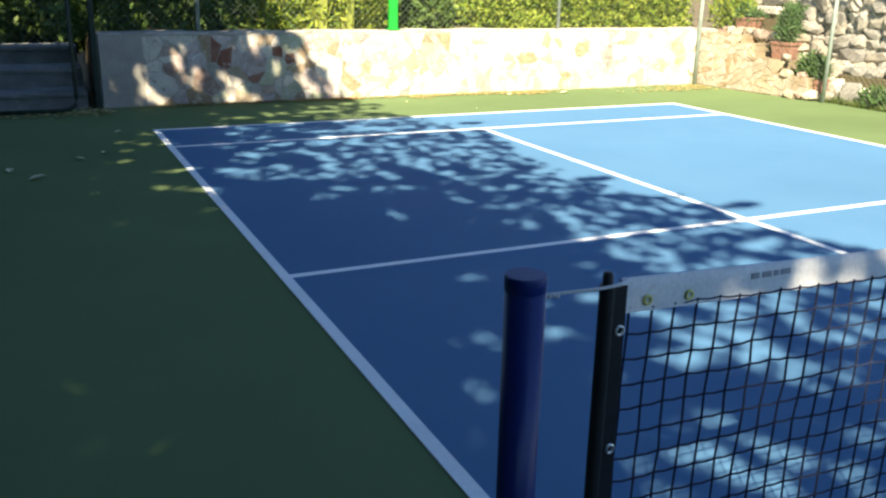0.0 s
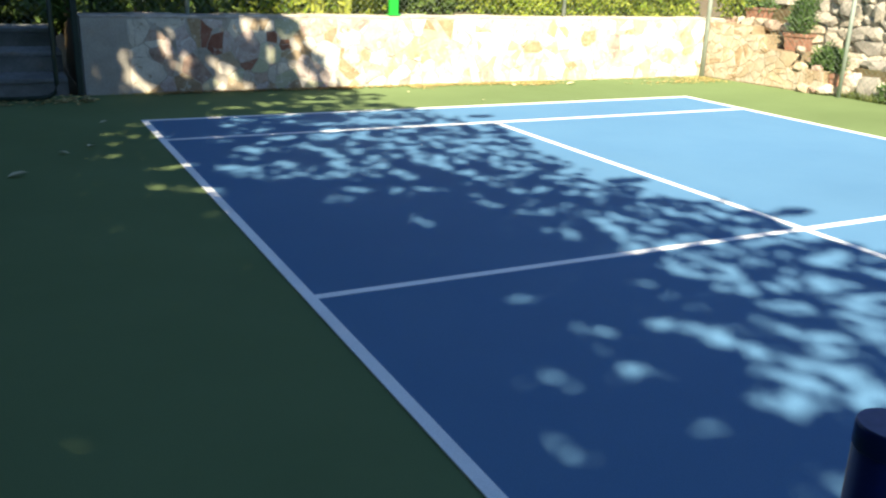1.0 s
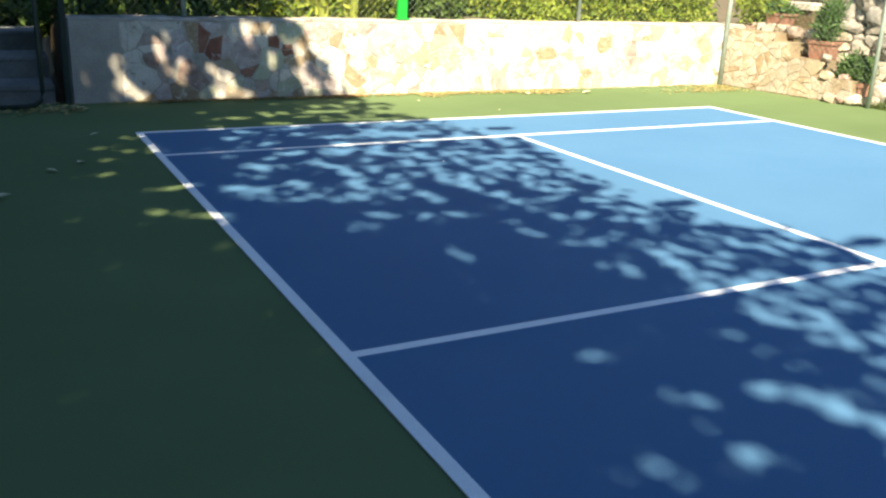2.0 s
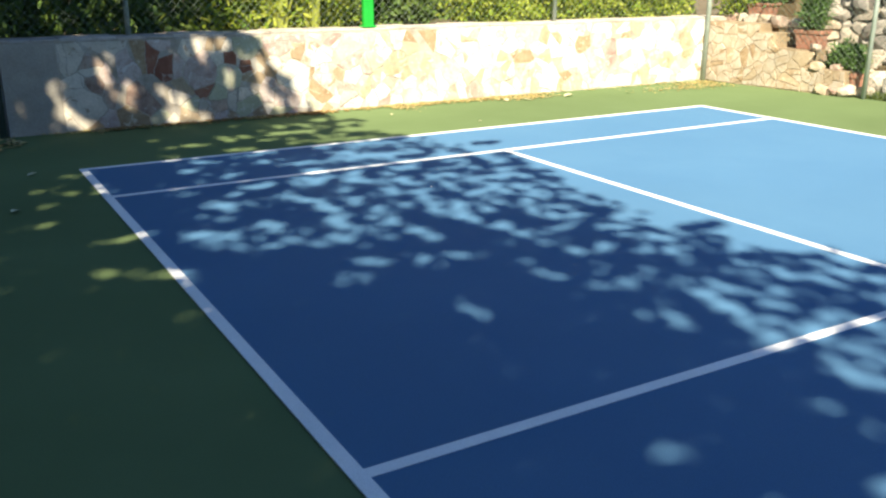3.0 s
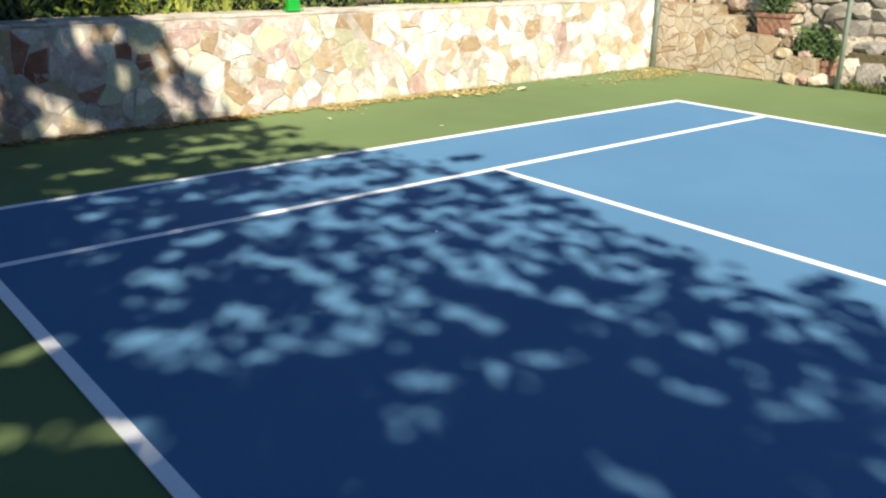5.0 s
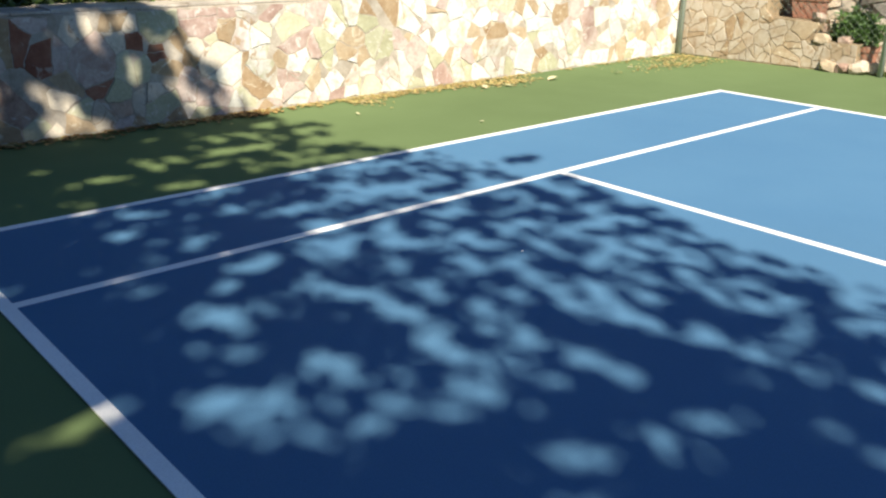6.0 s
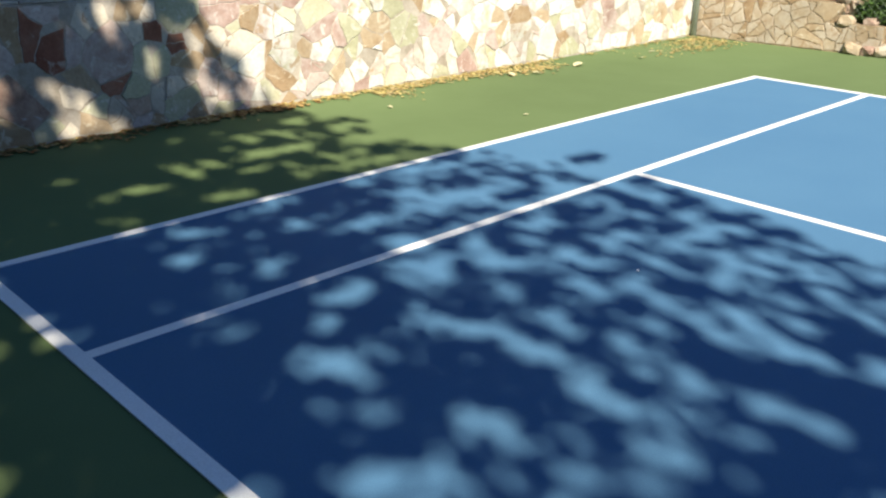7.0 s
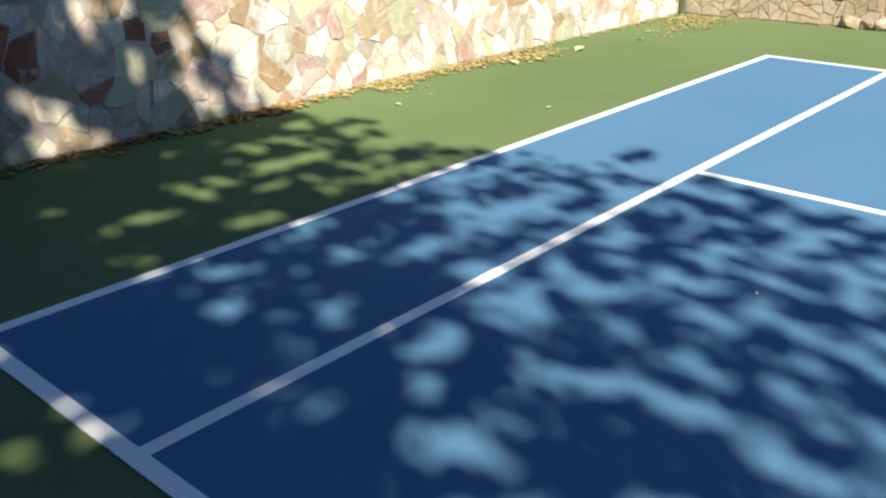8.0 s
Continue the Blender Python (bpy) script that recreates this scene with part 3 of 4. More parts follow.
part("top_rail", bm, M["galvanised"], fence_right, smooth=True)

# gate of dark pipe beside the wall
gate_post = thing("gate_post", (-0.385, 9.22, 0), "dark green steel gate post against the wall end", "post")
bm = bmesh.new()
box(bm, (-0.03, -0.03, 0), (0.03, 0.03, 2.4), 0.006)
part("shaft", bm, M["gate_paint"], gate_post)
gate = thing("garden_gate", (-0.615, 8.98, 0), "open dark green tubular gate with wire mesh", "gate")
bm = bmesh.new()
pts = [(0, 0, 2.0), (0, 0, 0.16), (-0.02, 0, 0.08), (-0.08, 0, 0.04), (-0.16, 0, 0.03), (-1.15, 0, 0.03)]
tube(bm, pts, 0.022, 10)
tube(bm, [(-1.15, 0, 0.03), (-1.15, 0, 2.0), (0, 0, 2.0)], 0.022, 10)
part("gate_frame", bm, M["gate_paint"], gate, smooth=True)
chain_link(-1.15, 0, 0.05, 2.0, lambda u, z, w: (u, w, z), parent=gate)

# ---- net ----
net_post = thing("net_post", (-0.409, 0.106, 0), "dark navy steel net post with a flat cap", "net post", "net posts")
bm = bmesh.new()
tube(bm, [(0, 0, 0), (0, 0, 0.995)], 0.0318, 28)
part("shaft", bm, M["post_paint"], net_post, smooth=False)
bm = bmesh.new()
tube(bm, [(0, 0, 0.9785), (0, 0, 0.9795), (0, 0, 1.001), (0, 0, 1.003)], [0.0319, 0.0326, 0.0326, 0.032], 28)
part("cap", bm, M["post_paint"], net_post, "navy sleeve cap")
bm = bmesh.new()
tube(bm, [(0, 0, 1.001), (0, 0, 1.0042)], [0.0318, 0.0314], 28)
part("cap_top", bm, M["post_cap"], net_post, "lighter greyish post top")
for ob in net_post.children:
    for f in ob.data.polygons:
        f.use_smooth = len(f.vertices) == 4
net_post_b = copy_thing(net_post, pose(2 * N10 + 0.409, 0.106, 0))

NX0, NX1, NTOP, NBOT = -0.260, 2 * N10 + 0.260, 0.976, 0.04
BAND = 0.058
net = thing("court_net", (0, 0.104, 0), "black cord net with a white vinyl headband", "net")


def sway(x, z):
    return 0.006 * math.sin(x * 3.1 + z * 4) + 0.004 * noise.noise(Vector((x * 4, z * 4, 3)))


def dip(x):
    """The net's top sinks a little towards the middle."""
    k = (x - NX0) / (NX1 - NX0)
    return -0.10 * 4 * k * (1 - k) * 0.6


bm = bmesh.new()
segs = 90
prev = None
for i in range(segs + 1):
    x = NX0 + 0.025 + (NX1 - NX0 - 0.05) * i / segs
    t = NTOP + dip(x)
    w = 0.0035 + 0.001 * math.sin(x * 9)
    o = sway(x, 1) * 0.4
    loop = [bm.verts.new(q) for q in ((x, o - w, t - BAND + 0.002 * math.sin(x * 7)), (x, o - w * 1.2, t - BAND * 0.4), (x, o - w * 0.9, t - 0.003), (x, o, t + 0.001),
                                      (x, o + w * 0.9, t - 0.003), (x, o + w * 1.2, t - BAND * 0.4), (x, o + w, t - BAND + 0.001))]
    if prev:
        for k in range(6):
            bm.faces.new((prev[k], loop[k], loop[k + 1], prev[k + 1]))
    prev = loop
band = part("headband", bm, M["head_band"], net, "white vinyl headband folded over the cable", smooth=True)
# printed maker's mark as plain bars, and metal eyelets
for x0, x1 in ((0.035, 0.052), (0.060, 0.080), (0.086, 0.096), (0.102, 0.124)):
    bm = bmesh.new()
    t = NTOP + dip(0)
    box(bm, (x0, -0.0085, t - 0.026), (x1, -0.0055, t - 0.016))
    part("print_mark", bm, M["print_grey"], band, "plain grey printed mark")
for x in (-0.183, -0.097):
    bm = bmesh.new()
    t = NTOP + dip(x)
    ring(bm, (x, -0.0055, t - 0.040), (0, -1, 0), 0.0098, 0.0045, 0.0025)
    part("eyelet", bm, M["brass"], band, "yellowish brass eyelet", smooth=True)

# cords
bm_v, bm_f = [], []


def cord(pts, r):
    i0 = len(bm_v)
    for q in pts:
        x, y, z = q
        for k in range(4):
            a = k * math.pi / 2 + 0.78
            bm_v.append((x + r * math.cos(a), y + r * math.sin(a), z + r * 0.3 * math.cos(a)))
    for s in range(len(pts) - 1):
        for k in range(4):
            a = i0 + s * 4
            bm_f.append((a + k, a + (k + 1) % 4, a + 4 + (k + 1) % 4, a + 4 + k))


def cord_h(pts, r):
    i0 = len(bm_v)
    for q in pts:
        x, y, z = q
        for k in range(4):
            a = k * math.pi / 2 + 0.78
            bm_v.append((x, y + r * math.cos(a), z + r * math.sin(a)))
    for s in range(len(pts) - 1):
        for k in range(4):
            a = i0 + s * 4
            bm_f.append((a + k, a + (k + 1) % 4, a + 4 + (k + 1) % 4, a + 4 + k))


CELL = 0.046
cols = int((NX1 - NX0 - 0.06) / CELL)
rows_n = int((NTOP - BAND - NBOT) / CELL)


def knot(i, j):
    x = NX0 + 0.045 + i * CELL
    k = j / rows_n
    z = NBOT + (NTOP - BAND + dip(x) - NBOT + 0.006) * k
    w = noise.noise(Vector((i * 0.31, j * 0.31, 7)))
    return Vector((x + 0.005 * w + 0.004 * noise.noise(Vector((i * 0.9, j * 0.9, 1))), sway(x, z), z + 0.005 * noise.noise(Vector((i * 0.5, j * 0.5, 17)))))


for i in range(cols + 1):
    pts = []
    for j in range(rows_n + 1):
        q = knot(i, j)
        pts.append(q)
    cord(pts, 0.0021)
for j in range(rows_n + 1):
    pts = []
    for i in range(cols + 1):
        q = knot(i, j)
        pts.append(q)
        if i < cols:
            m = (q + knot(i + 1, j)) / 2
            pts.append(Vector((m.x, m.y, m.z - 0.0022)))
    cord_h(pts, 0.0021)
for i in range(0, 45):
    for j in range(rows_n + 1):
        q = knot(i, j)
        s = 0.0044
        b = len(bm_v)
        bm_v.extend([tuple(q + Vector(d) * s) for d in ((1, 0, 0), (0, 1, 0), (-1, 0, 0), (0, -1, 0), (0, 0, 1.3), (0, 0, -1.3))])
        for k in range(4):
            bm_f.append((b + k, b + (k + 1) % 4, b + 4))
            bm_f.append((b + (k + 1) % 4, b + k, b + 5))
raw_part("cord_mesh", bm_v, bm_f, M["net_cord"], net, "black knotted cord mesh")

for side, x0 in ((1, NX0), (-1, NX1)):
    bm = bmesh.new()
    box(bm, (min(x0, x0 + side * 0.038), -0.004, 0.02), (max(x0, x0 + side * 0.038), 0.004, NTOP - 0.012), 0.002)
    tube(bm, [(x0, 0, 0.015), (x0, 0, NTOP - 0.008)], 0.0125, 16)
    sleeve = part("sleeve", bm, M["black_sleeve"], net, "black vinyl end sleeve")
    bm = bmesh.new()
    tube(bm, [(x0, 0, 0.0), (x0, 0, NTOP + 0.008), (x0, 0, NTOP + 0.013)], [0.0085, 0.0085, 0.006], 14)
    part("dowel", bm, M["black_sleeve"], sleeve, smooth=True)
    for z in (0.887, 0.672, 0.457, 0.24):
        bm = bmesh.new()
        ring(bm, (x0 + side * 0.027, -0.004, z), (0, -1, 0), 0.0100, 0.005, 0.003)
        part("eyelet", bm, M["steel"], sleeve, "bright steel eyelet", smooth=True)
    bm = bmesh.new()
    px = net_post.location.x if side > 0 else net_post_b.location.x
    tube(bm, [(px + side * 0.034, 0.012, 0.962), (px + side * 0.06, 0.004, 0.964), (x0 - side * 0.015, -0.012, 0.968), (x0 + side * 0.012, -0.013, 0.970), (x0 + side * 0.04, -0.006, 0.972)], 0.0028, 8)
    part("tie_rope", bm, M["rope"], net, "white tie rope to the post", smooth=True)
    bm = bmesh.new()
    for k in range(5):
        a = px + side * (0.035 + 0.006 * k)
        bmesh.ops.create_uvsphere(bm, u_segments=8, v_segments=6, radius=0.0045, matrix=Matrix.Translation((a, 0.012 - 0.002 * k, 0.960 + 0.002 * (k % 2))))
    part("rope_knot", bm, M["rope"], net, "white wrapped rope knot", smooth=True)


# ---- plants ----
def foliage(name, base, label, category, lumps, count, length, width, material, seed, stems=0, up=0.2):
    """A shrub: leaves gathered in uneven lumps round a few stems. lumps: centre and radii, from the base."""
    r = random.Random(seed)
    ob = thing(name, base, label, category)
    verts, faces = [], []
    vol = [a[3] * a[4] * a[5] for a in lumps]
    for (cx, cy, cz, rx, ry, rz), v in zip(lumps, vol):
        n = int(count * v / sum(vol))
        off = Vector((r.uniform(0, 90), 0, 0))
        for _ in range(n):
            d = rand_dir(r)
            k = r.random() ** 0.45
            k *= 1 + 0.28 * noise.noise(d * 2.2 + off)
            q = Vector((cx + d.x * rx * k, cy + d.y * ry * k, cz + d.z * rz * k))
            if q.z < 0.0:
                continue
            along = (rand_dir(r) + d * 0.6 + Vector((0, 0, up))).normalized()
            s = r.uniform(0.65, 1.25)
            leaf_quads(verts, faces, q, along, rand_dir(r) + Vector((0, 0, 1)), length * s, width * s)
    raw_part("leaves", verts, faces, material, ob)
    for k in range(stems):
        cx, cy, cz, rx, ry, rz = lumps[k % len(lumps)]
        b = bmesh.new()
        tube(b, [(cx * 0.6 + r.uniform(-.1, .1), cy * 0.6, -0.05), (cx * 0.8 + r.uniform(-.08, .08), cy * 0.8, cz * 0.5), (cx, cy, cz + rz * 0.4)], [0.022, 0.016, 0.008], 6)
        part("stem", b, M["bark"], ob)
    return ob


def lumps_for(r, w, d, h, n, low=0.06):
    return [(r.uniform(-w, w), r.uniform(-d, d), low + (k / n) ** 1.3 * h, r.uniform(0.3, 0.45), r.uniform(0.22, 0.34), r.uniform(0.2, 0.32)) for k in range(n)]


TZ = 0.70
rr = random.Random(5)
for k, x in enumerate((4.85, 5.4, 5.95, 6.5, 7.05, 7.55)):
    foliage("hedge_shrub", (x, 9.95, TZ), "sunlit yellow-green leafy shrub behind the fence", "shrub", lumps_for(rr, 0.32, 0.12, 1.1, 16), 8000, 0.068, 0.038, M["hedge_leaf"], 50 + k, 4)
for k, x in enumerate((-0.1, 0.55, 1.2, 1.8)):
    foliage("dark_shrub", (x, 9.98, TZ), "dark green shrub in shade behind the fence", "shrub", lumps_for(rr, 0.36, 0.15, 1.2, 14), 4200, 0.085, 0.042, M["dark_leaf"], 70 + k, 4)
for k, x in enumerate((1.75, 2.25, 2.75)):
    foliage("low_shrub", (x, 9.92, TZ), "mixed green shrub behind the fence", "shrub", lumps_for(rr, 0.3, 0.15, 0.8, 10), 3000, 0.10, 0.03, M["hedge_leaf"], 80 + k, 3)
# the opening here is only shaded; dark-leaved shrubs stand in for that shade
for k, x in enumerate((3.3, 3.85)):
    foliage("dark_shrub", (x, 10.6, TZ), "shrub of darkened leaves filling the shaded hedge opening", "shrub", lumps_for(rr, 0.36, 0.2, 1.3, 14), 4000, 0.09, 0.05, M["dark_leaf"], 85 + k, 4)
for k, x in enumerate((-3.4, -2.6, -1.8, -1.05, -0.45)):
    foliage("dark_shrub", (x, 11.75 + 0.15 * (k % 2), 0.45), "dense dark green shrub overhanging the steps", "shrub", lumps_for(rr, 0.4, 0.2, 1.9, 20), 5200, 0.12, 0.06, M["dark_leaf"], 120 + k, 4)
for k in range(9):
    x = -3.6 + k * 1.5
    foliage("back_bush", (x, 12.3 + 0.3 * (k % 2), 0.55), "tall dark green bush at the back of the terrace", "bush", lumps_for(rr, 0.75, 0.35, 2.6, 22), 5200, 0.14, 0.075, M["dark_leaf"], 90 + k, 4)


def strap_plant(base, n, length, seed):
    r = random.Random(seed)
    ob = thing("strap_leaf_plant", base, "yellow-green plant with long upright strap leaves", "plant")
    for k in range(n):
        a = k * 2.4 + r.uniform(-0.3, 0.3)
        lean = r.uniform(0.08, 0.40)
        L = length * r.uniform(0.7, 1.1)
        w = r.uniform(0.045, 0.075)
        d = Vector((math.cos(a), math.sin(a), 0))
        s = Vector((-math.sin(a), math.cos(a), 0))
        verts, faces = [], []
        m = 6
        for j in range(m + 1):
            u = j / m
            q = d * (0.03 + lean * L * u ** 1.6) + Vector((0, 0, L * (u - 0.35 * lean * u * u)))
            ww = w * (0.7 + 0.6 * u) * (1 - u ** 3) + 0.002
            verts.extend([tuple(q - s * ww + d * 0.01), tuple(q - Vector((0, 0, 0.012))), tuple(q + s * ww + d * 0.01)])
            if j:
                b = (j - 1) * 3
                faces.extend([(b, b + 1, b + 4, b + 3), (b + 1, b + 2, b + 5, b + 4)])
        raw_part("leaf", verts, faces, M["blade_leaf"], ob)
    return ob


strap_plant((2.28, 9.68, TZ), 5, 0.75, 3)
strap_plant((2.60, 9.64, TZ), 4, 0.95, 4)


# pots on the terrace
def planter(base, lx, ly, h, label, turn=0):
    ob = thing("planter", base, label, "plant pot")
    ob.rotation_euler = (0, 0, turn)
    b = bmesh.new()
    bot, top = 0.80, 1.0
    rings_ = []
    for z, s, inset in ((0, bot, 0), (h * 0.8, 0.96, 0), (h * 0.8, 1.06, 0), (h, 1.08, 0), (h, 0.92, 0), (h * 0.85, 0.90, 0)):
        rings_.append([b.verts.new((sx * lx / 2 * s, sy * ly / 2 * s, z)) for sx, sy in ((-1, -1), (1, -1), (1, 1), (-1, 1))])
    for a, c in zip(rings_, rings_[1:]):
        for k in range(4):
            b.faces.new((a[k], a[(k + 1) % 4], c[(k + 1) % 4], c[k]))
    b.faces.new(rings_[0])
    b.faces.new(rings_[-1])
    bmesh.ops.bevel(b, geom=b.edges[:], offset=0.006, segments=1, affect='EDGES')
    part("pot", b, M["terracotta"], ob)
    b = bmesh.new()
    box(b, (-lx * 0.44, -ly * 0.44, h * 0.80), (lx * 0.44, ly * 0.44, h * 0.9))
    part("soil", b, M["earth"], ob)
    return ob


def round_pot(base, r, h, label):
    ob = thing("flower_pot", base, label, "plant pot")
    b = bmesh.new()
    tube(b, [(0, 0, 0), (0, 0, h * 0.8), (0, 0, h * 0.801), (0, 0, h), (0, 0, h + 0.001), (0, 0, h * 0.86)], [r * 0.68, r * 0.95, r * 1.06, r * 1.1, r * 0.95, r * 0.9], 20)
    part("pot", b, M["terracotta"], ob, smooth=False)
    return ob


planter((8.34, 8.85, 0.80), 0.20, 0.36, 0.17, "long terracotta planter on the wall top", 0.05)
planter((8.22, 7.99, 0.47), 0.22, 0.34, 0.22, "terracotta planter on the broken wall end", 0.1)
round_pot((8.20, 7.32, 0.0), 0.10, 0.26, "small red terracotta flower pot beside the bush")
foliage("pot_plant", (8.34, 8.85, 0.95), "low green plant growing in the planter", "plant", [(0, 0.1, 0.08, 0.13, 0.16, 0.12), (0, -0.12, 0.05, 0.10, 0.12, 0.10)], 500, 0.07, 0.02, M["pot_leaf"], 201)
foliage("pot_plant", (8.22, 7.99, 0.67), "bushy grey-green plant growing in the planter", "plant", [(0, 0, 0.18, 0.15, 0.17, 0.2), (0, -0.05, 0.36, 0.13, 0.15, 0.15)], 900, 0.10, 0.018, M["pot_leaf"], 202, 0, 0.8)
foliage("bush", (8.22, 7.49, 0.08), "round green bush at the broken wall end", "bush", [(0, 0, 0.34, 0.17, 0.20, 0.17), (-0.02, -0.14, 0.30, 0.12, 0.14, 0.14), (0, 0.12, 0.22, 0.1, 0.12, 0.14), (0, 0, 0.1, 0.08, 0.1, 0.12)], 1500, 0.075, 0.022, M["pot_leaf"], 203, 2)
foliage("terrace_shrub", (8.40, 9.30, 0.78), "leafy green shrub on the terrace", "shrub", [(0, 0, 0.25, 0.3, 0.35, 0.3), (0.2, 0.2, 0.5, 0.3, 0.3, 0.3), (0, -0.3, 0.2, 0.2, 0.2, 0.22)], 2000, 0.07, 0.035, M["hedge_leaf"], 204, 3)
for k, (y, z, s) in enumerate(((6.45, 0.0, 0.22), (5.9, 0.0, 0.25), (5.3, 0.0, 0.22))):
    foliage("weed_clump", (8.22, y, z), "dark weedy clump behind the fence foot", "plant", [(0, 0, s * 0.5, 0.14, 0.26, s * 0.6)], 420, 0.09, 0.02, M["pot_leaf"], 210 + k, 0, 0.6)
for k, y in enumerate((8.4, 7.0, 5.6, 4.2)):
    foliage("wall_top_shrub", (9.25, y, 1.45), "sunlit shrub on top of the rubble wall", "shrub", [(0, 0, 0.3, 0.3, 0.6, 0.35), (0.1, 0.3, 0.5, 0.3, 0.4, 0.4)], 1400, 0.08, 0.04, M["hedge_leaf"], 220 + k, 2)

# grass along the fence foot
r = random.Random(77)
verts, faces = [], []
for k in range(2600):
    y = r.uniform(2.5, 7.2)
    q = Vector((8.09 + abs(r.gauss(0, 0.06)), y, -0.01))
    leaf_quads(verts, faces, q, (Vector((r.gauss(0, 0.35), r.gauss(0, 0.35), 1))).normalized(), rand_dir(r), r.uniform(0.05, 0.13), 0.008)
grass = raw_part("grass_strip", verts, faces, M["grass"])
tagged(grass, "uneven grass strip along the foot of the fence", "grass", kind="stuff")


# ---- fallen leaves ----
def litter(name, label, places, seed, material="dry_leaf"):
    r = random.Random(seed)
    verts, faces = [], []
    for (x, y, s) in places:
        a = r.uniform(0, math.tau)
        along = Vector((math.cos(a), math.sin(a), r.uniform(-0.01, 0.09))).normalized()
        leaf_quads(verts, faces, Vector((x, y, 0.005 + r.uniform(0, 0.006))), along, Vector((0, 0, 1)), s, s * r.uniform(0.4, 0.65))
    ob = raw_part(name, verts, faces, M[material])
    return tagged(ob, label, "leaves", kind="stuff")


r = random.Random(8)
pl = []
for k in range(6400):
    x = r.uniform(-0.3, 7.75)
    dens = 0.08 + 0.75 * noise.noise(Vector((x * 1.1, 0, 0))) + 0.5 * noise.noise(Vector((x * 4.3, 2, 0))) + (0.5 if 3.2 < x < 4.9 else 0) + (0.4 if 1.7 < x < 2.6 else 0)
    if r.random() > dens:
        continue
    pl.append((x, WALL_Y - 0.02 - abs(r.gauss(0, 0.05 + 0.20 * max(0, dens - 0.4))), r.uniform(0.02, 0.05)))
litter("leaf_litter", "yellow dry leaves drifted against the wall foot", pl, 1)
pl = [(2.30 + r.gauss(0, 0.20), WALL_Y - 0.03 - abs(r.gauss(0, 0.07)), r.uniform(0.03, 0.075)) for k in range(150)]
pl += [(r.uniform(0.4, 1.9), WALL_Y - 0.02 - abs(r.gauss(0, 0.06)), r.uniform(0.03, 0.07)) for k in range(230)]
litter("leaf_litter", "brown withered leaves heaped at the wall foot", pl, 4, "brown_leaf")
pl = [(7.75 - abs(r.gauss(0, 0.35)), 9.12 - abs(r.gauss(0, 0.22)), r.uniform(0.02, 0.045)) for k in range(420)]
litter("leaf_litter", "yellow dry leaves gathered in the wall corner", pl, 2)
pl = [(r.uniform(-2.4, -0.3), 8.95 + r.gauss(0, 0.12), r.uniform(0.04, 0.09)) for k in range(300)]
litter("leaf_litter", "brown dry leaves lying before the gate", pl, 3)


pl = [(4.85 + r.gauss(0, 0.2), 9.02 + r.gauss(0, 0.07), r.uniform(0.02, 0.06)) for k in range(230)]
pl += [(4.15 + r.gauss(0, 0.3), 9.14 + r.gauss(0, 0.05), r.uniform(0.02, 0.05)) for k in range(220)]
pl += [(7.05 + r.gauss(0, 0.3), 8.78 + r.gauss(0, 0.10), r.uniform(0.02, 0.05)) for k in range(200)]
litter("leaf_litter", "yellow dry leaves blown together in patches near the wall", [q for q in pl if q[1] < WALL_Y - 0.03], 6)


def fallen_leaf(x, y, s, turn):
    verts, faces = [], []
    leaf_quads(verts, faces, Vector((-s / 2, 0, 0.004)), Vector((1, 0, 0.12)).normalized(), Vector((0, 0, 1)), s, s * 0.55)
    ob = raw_part("fallen_leaf", verts, faces, M["pale_leaf"])
    ob.location = (x, y, 0.004)
    ob.rotation_euler = (0, 0, turn)
    return tagged(ob, "single dry yellow leaf lying on the court", "leaf", "single fallen leaves")


for k, (x, y, s) in enumerate(((5.33, 8.88, 0.14), (4.53, 8.95, 0.10), (4.75, 8.86, 0.09), (6.1, 8.75, 0.08), (6.5, 8.9, 0.07), (-1.07, 5.77, 0.13), (-1.25, 6.1, 0.10),
                               (-0.75, 6.4, 0.08), (-0.55, 6.6, 0.09), (3.55, 7.95, 0.04), (-0.35, 7.6, 0.08), (3.0, 8.7, 0.05))):
    fallen_leaf(x, y, s, k * 1.3)

rng = random.Random(3)
chip = boulder("pale_chip", (0, 0, 0), (0.006, 0.005, 0.004), M["line_paint"], None, rng, 1)
chip.location = (1.87, 5.93, 0.007)
tagged(chip, "tiny pale stone chip lying on the court", "stone chip")

# ---- shade trees ----
# openings in the unseen crowns, laid out from the sun spots wanted on the level: from, to, half width
BASELINE_GAPS = [(1.10, 7.50, 1.23, 7.49, .039), (0.59, 7.24, 0.66, 7.21, .045), (0.77, 7.47, 0.86, 7.36, .043), (0.85, 6.93, 0.91, 6.92, .041), (1.25, 7.09, 1.34, 7.04, .037),
                 (1.38, 7.09, 1.54, 7.02, .032), (1.59, 7.09, 1.77, 7.07, .033), (1.59, 7.05, 1.65, 6.94, .027), (1.76, 7.04, 1.90, 7.01, .034), (1.95, 7.07, 1.98, 6.91, .034),
                 (1.77, 7.33, 1.90, 7.27, .023), (2.19, 7.56, 2.39, 7.48, .032), (1.36, 6.83, 1.54, 6.76, .025), (1.24, 6.62, 1.24, 6.39, .051), (1.35, 6.53, 1.47, 6.52, .043),
                 (0.84, 6.53, 0.90, 6.50, .031), (0.96, 6.54, 1.02, 6.48, .027), (2.30, 7.30, 2.45, 7.22, .040), (1.34, 6.75, 2.20, 6.73, .025), (2.15, 6.74, 2.70, 6.70, .045)]
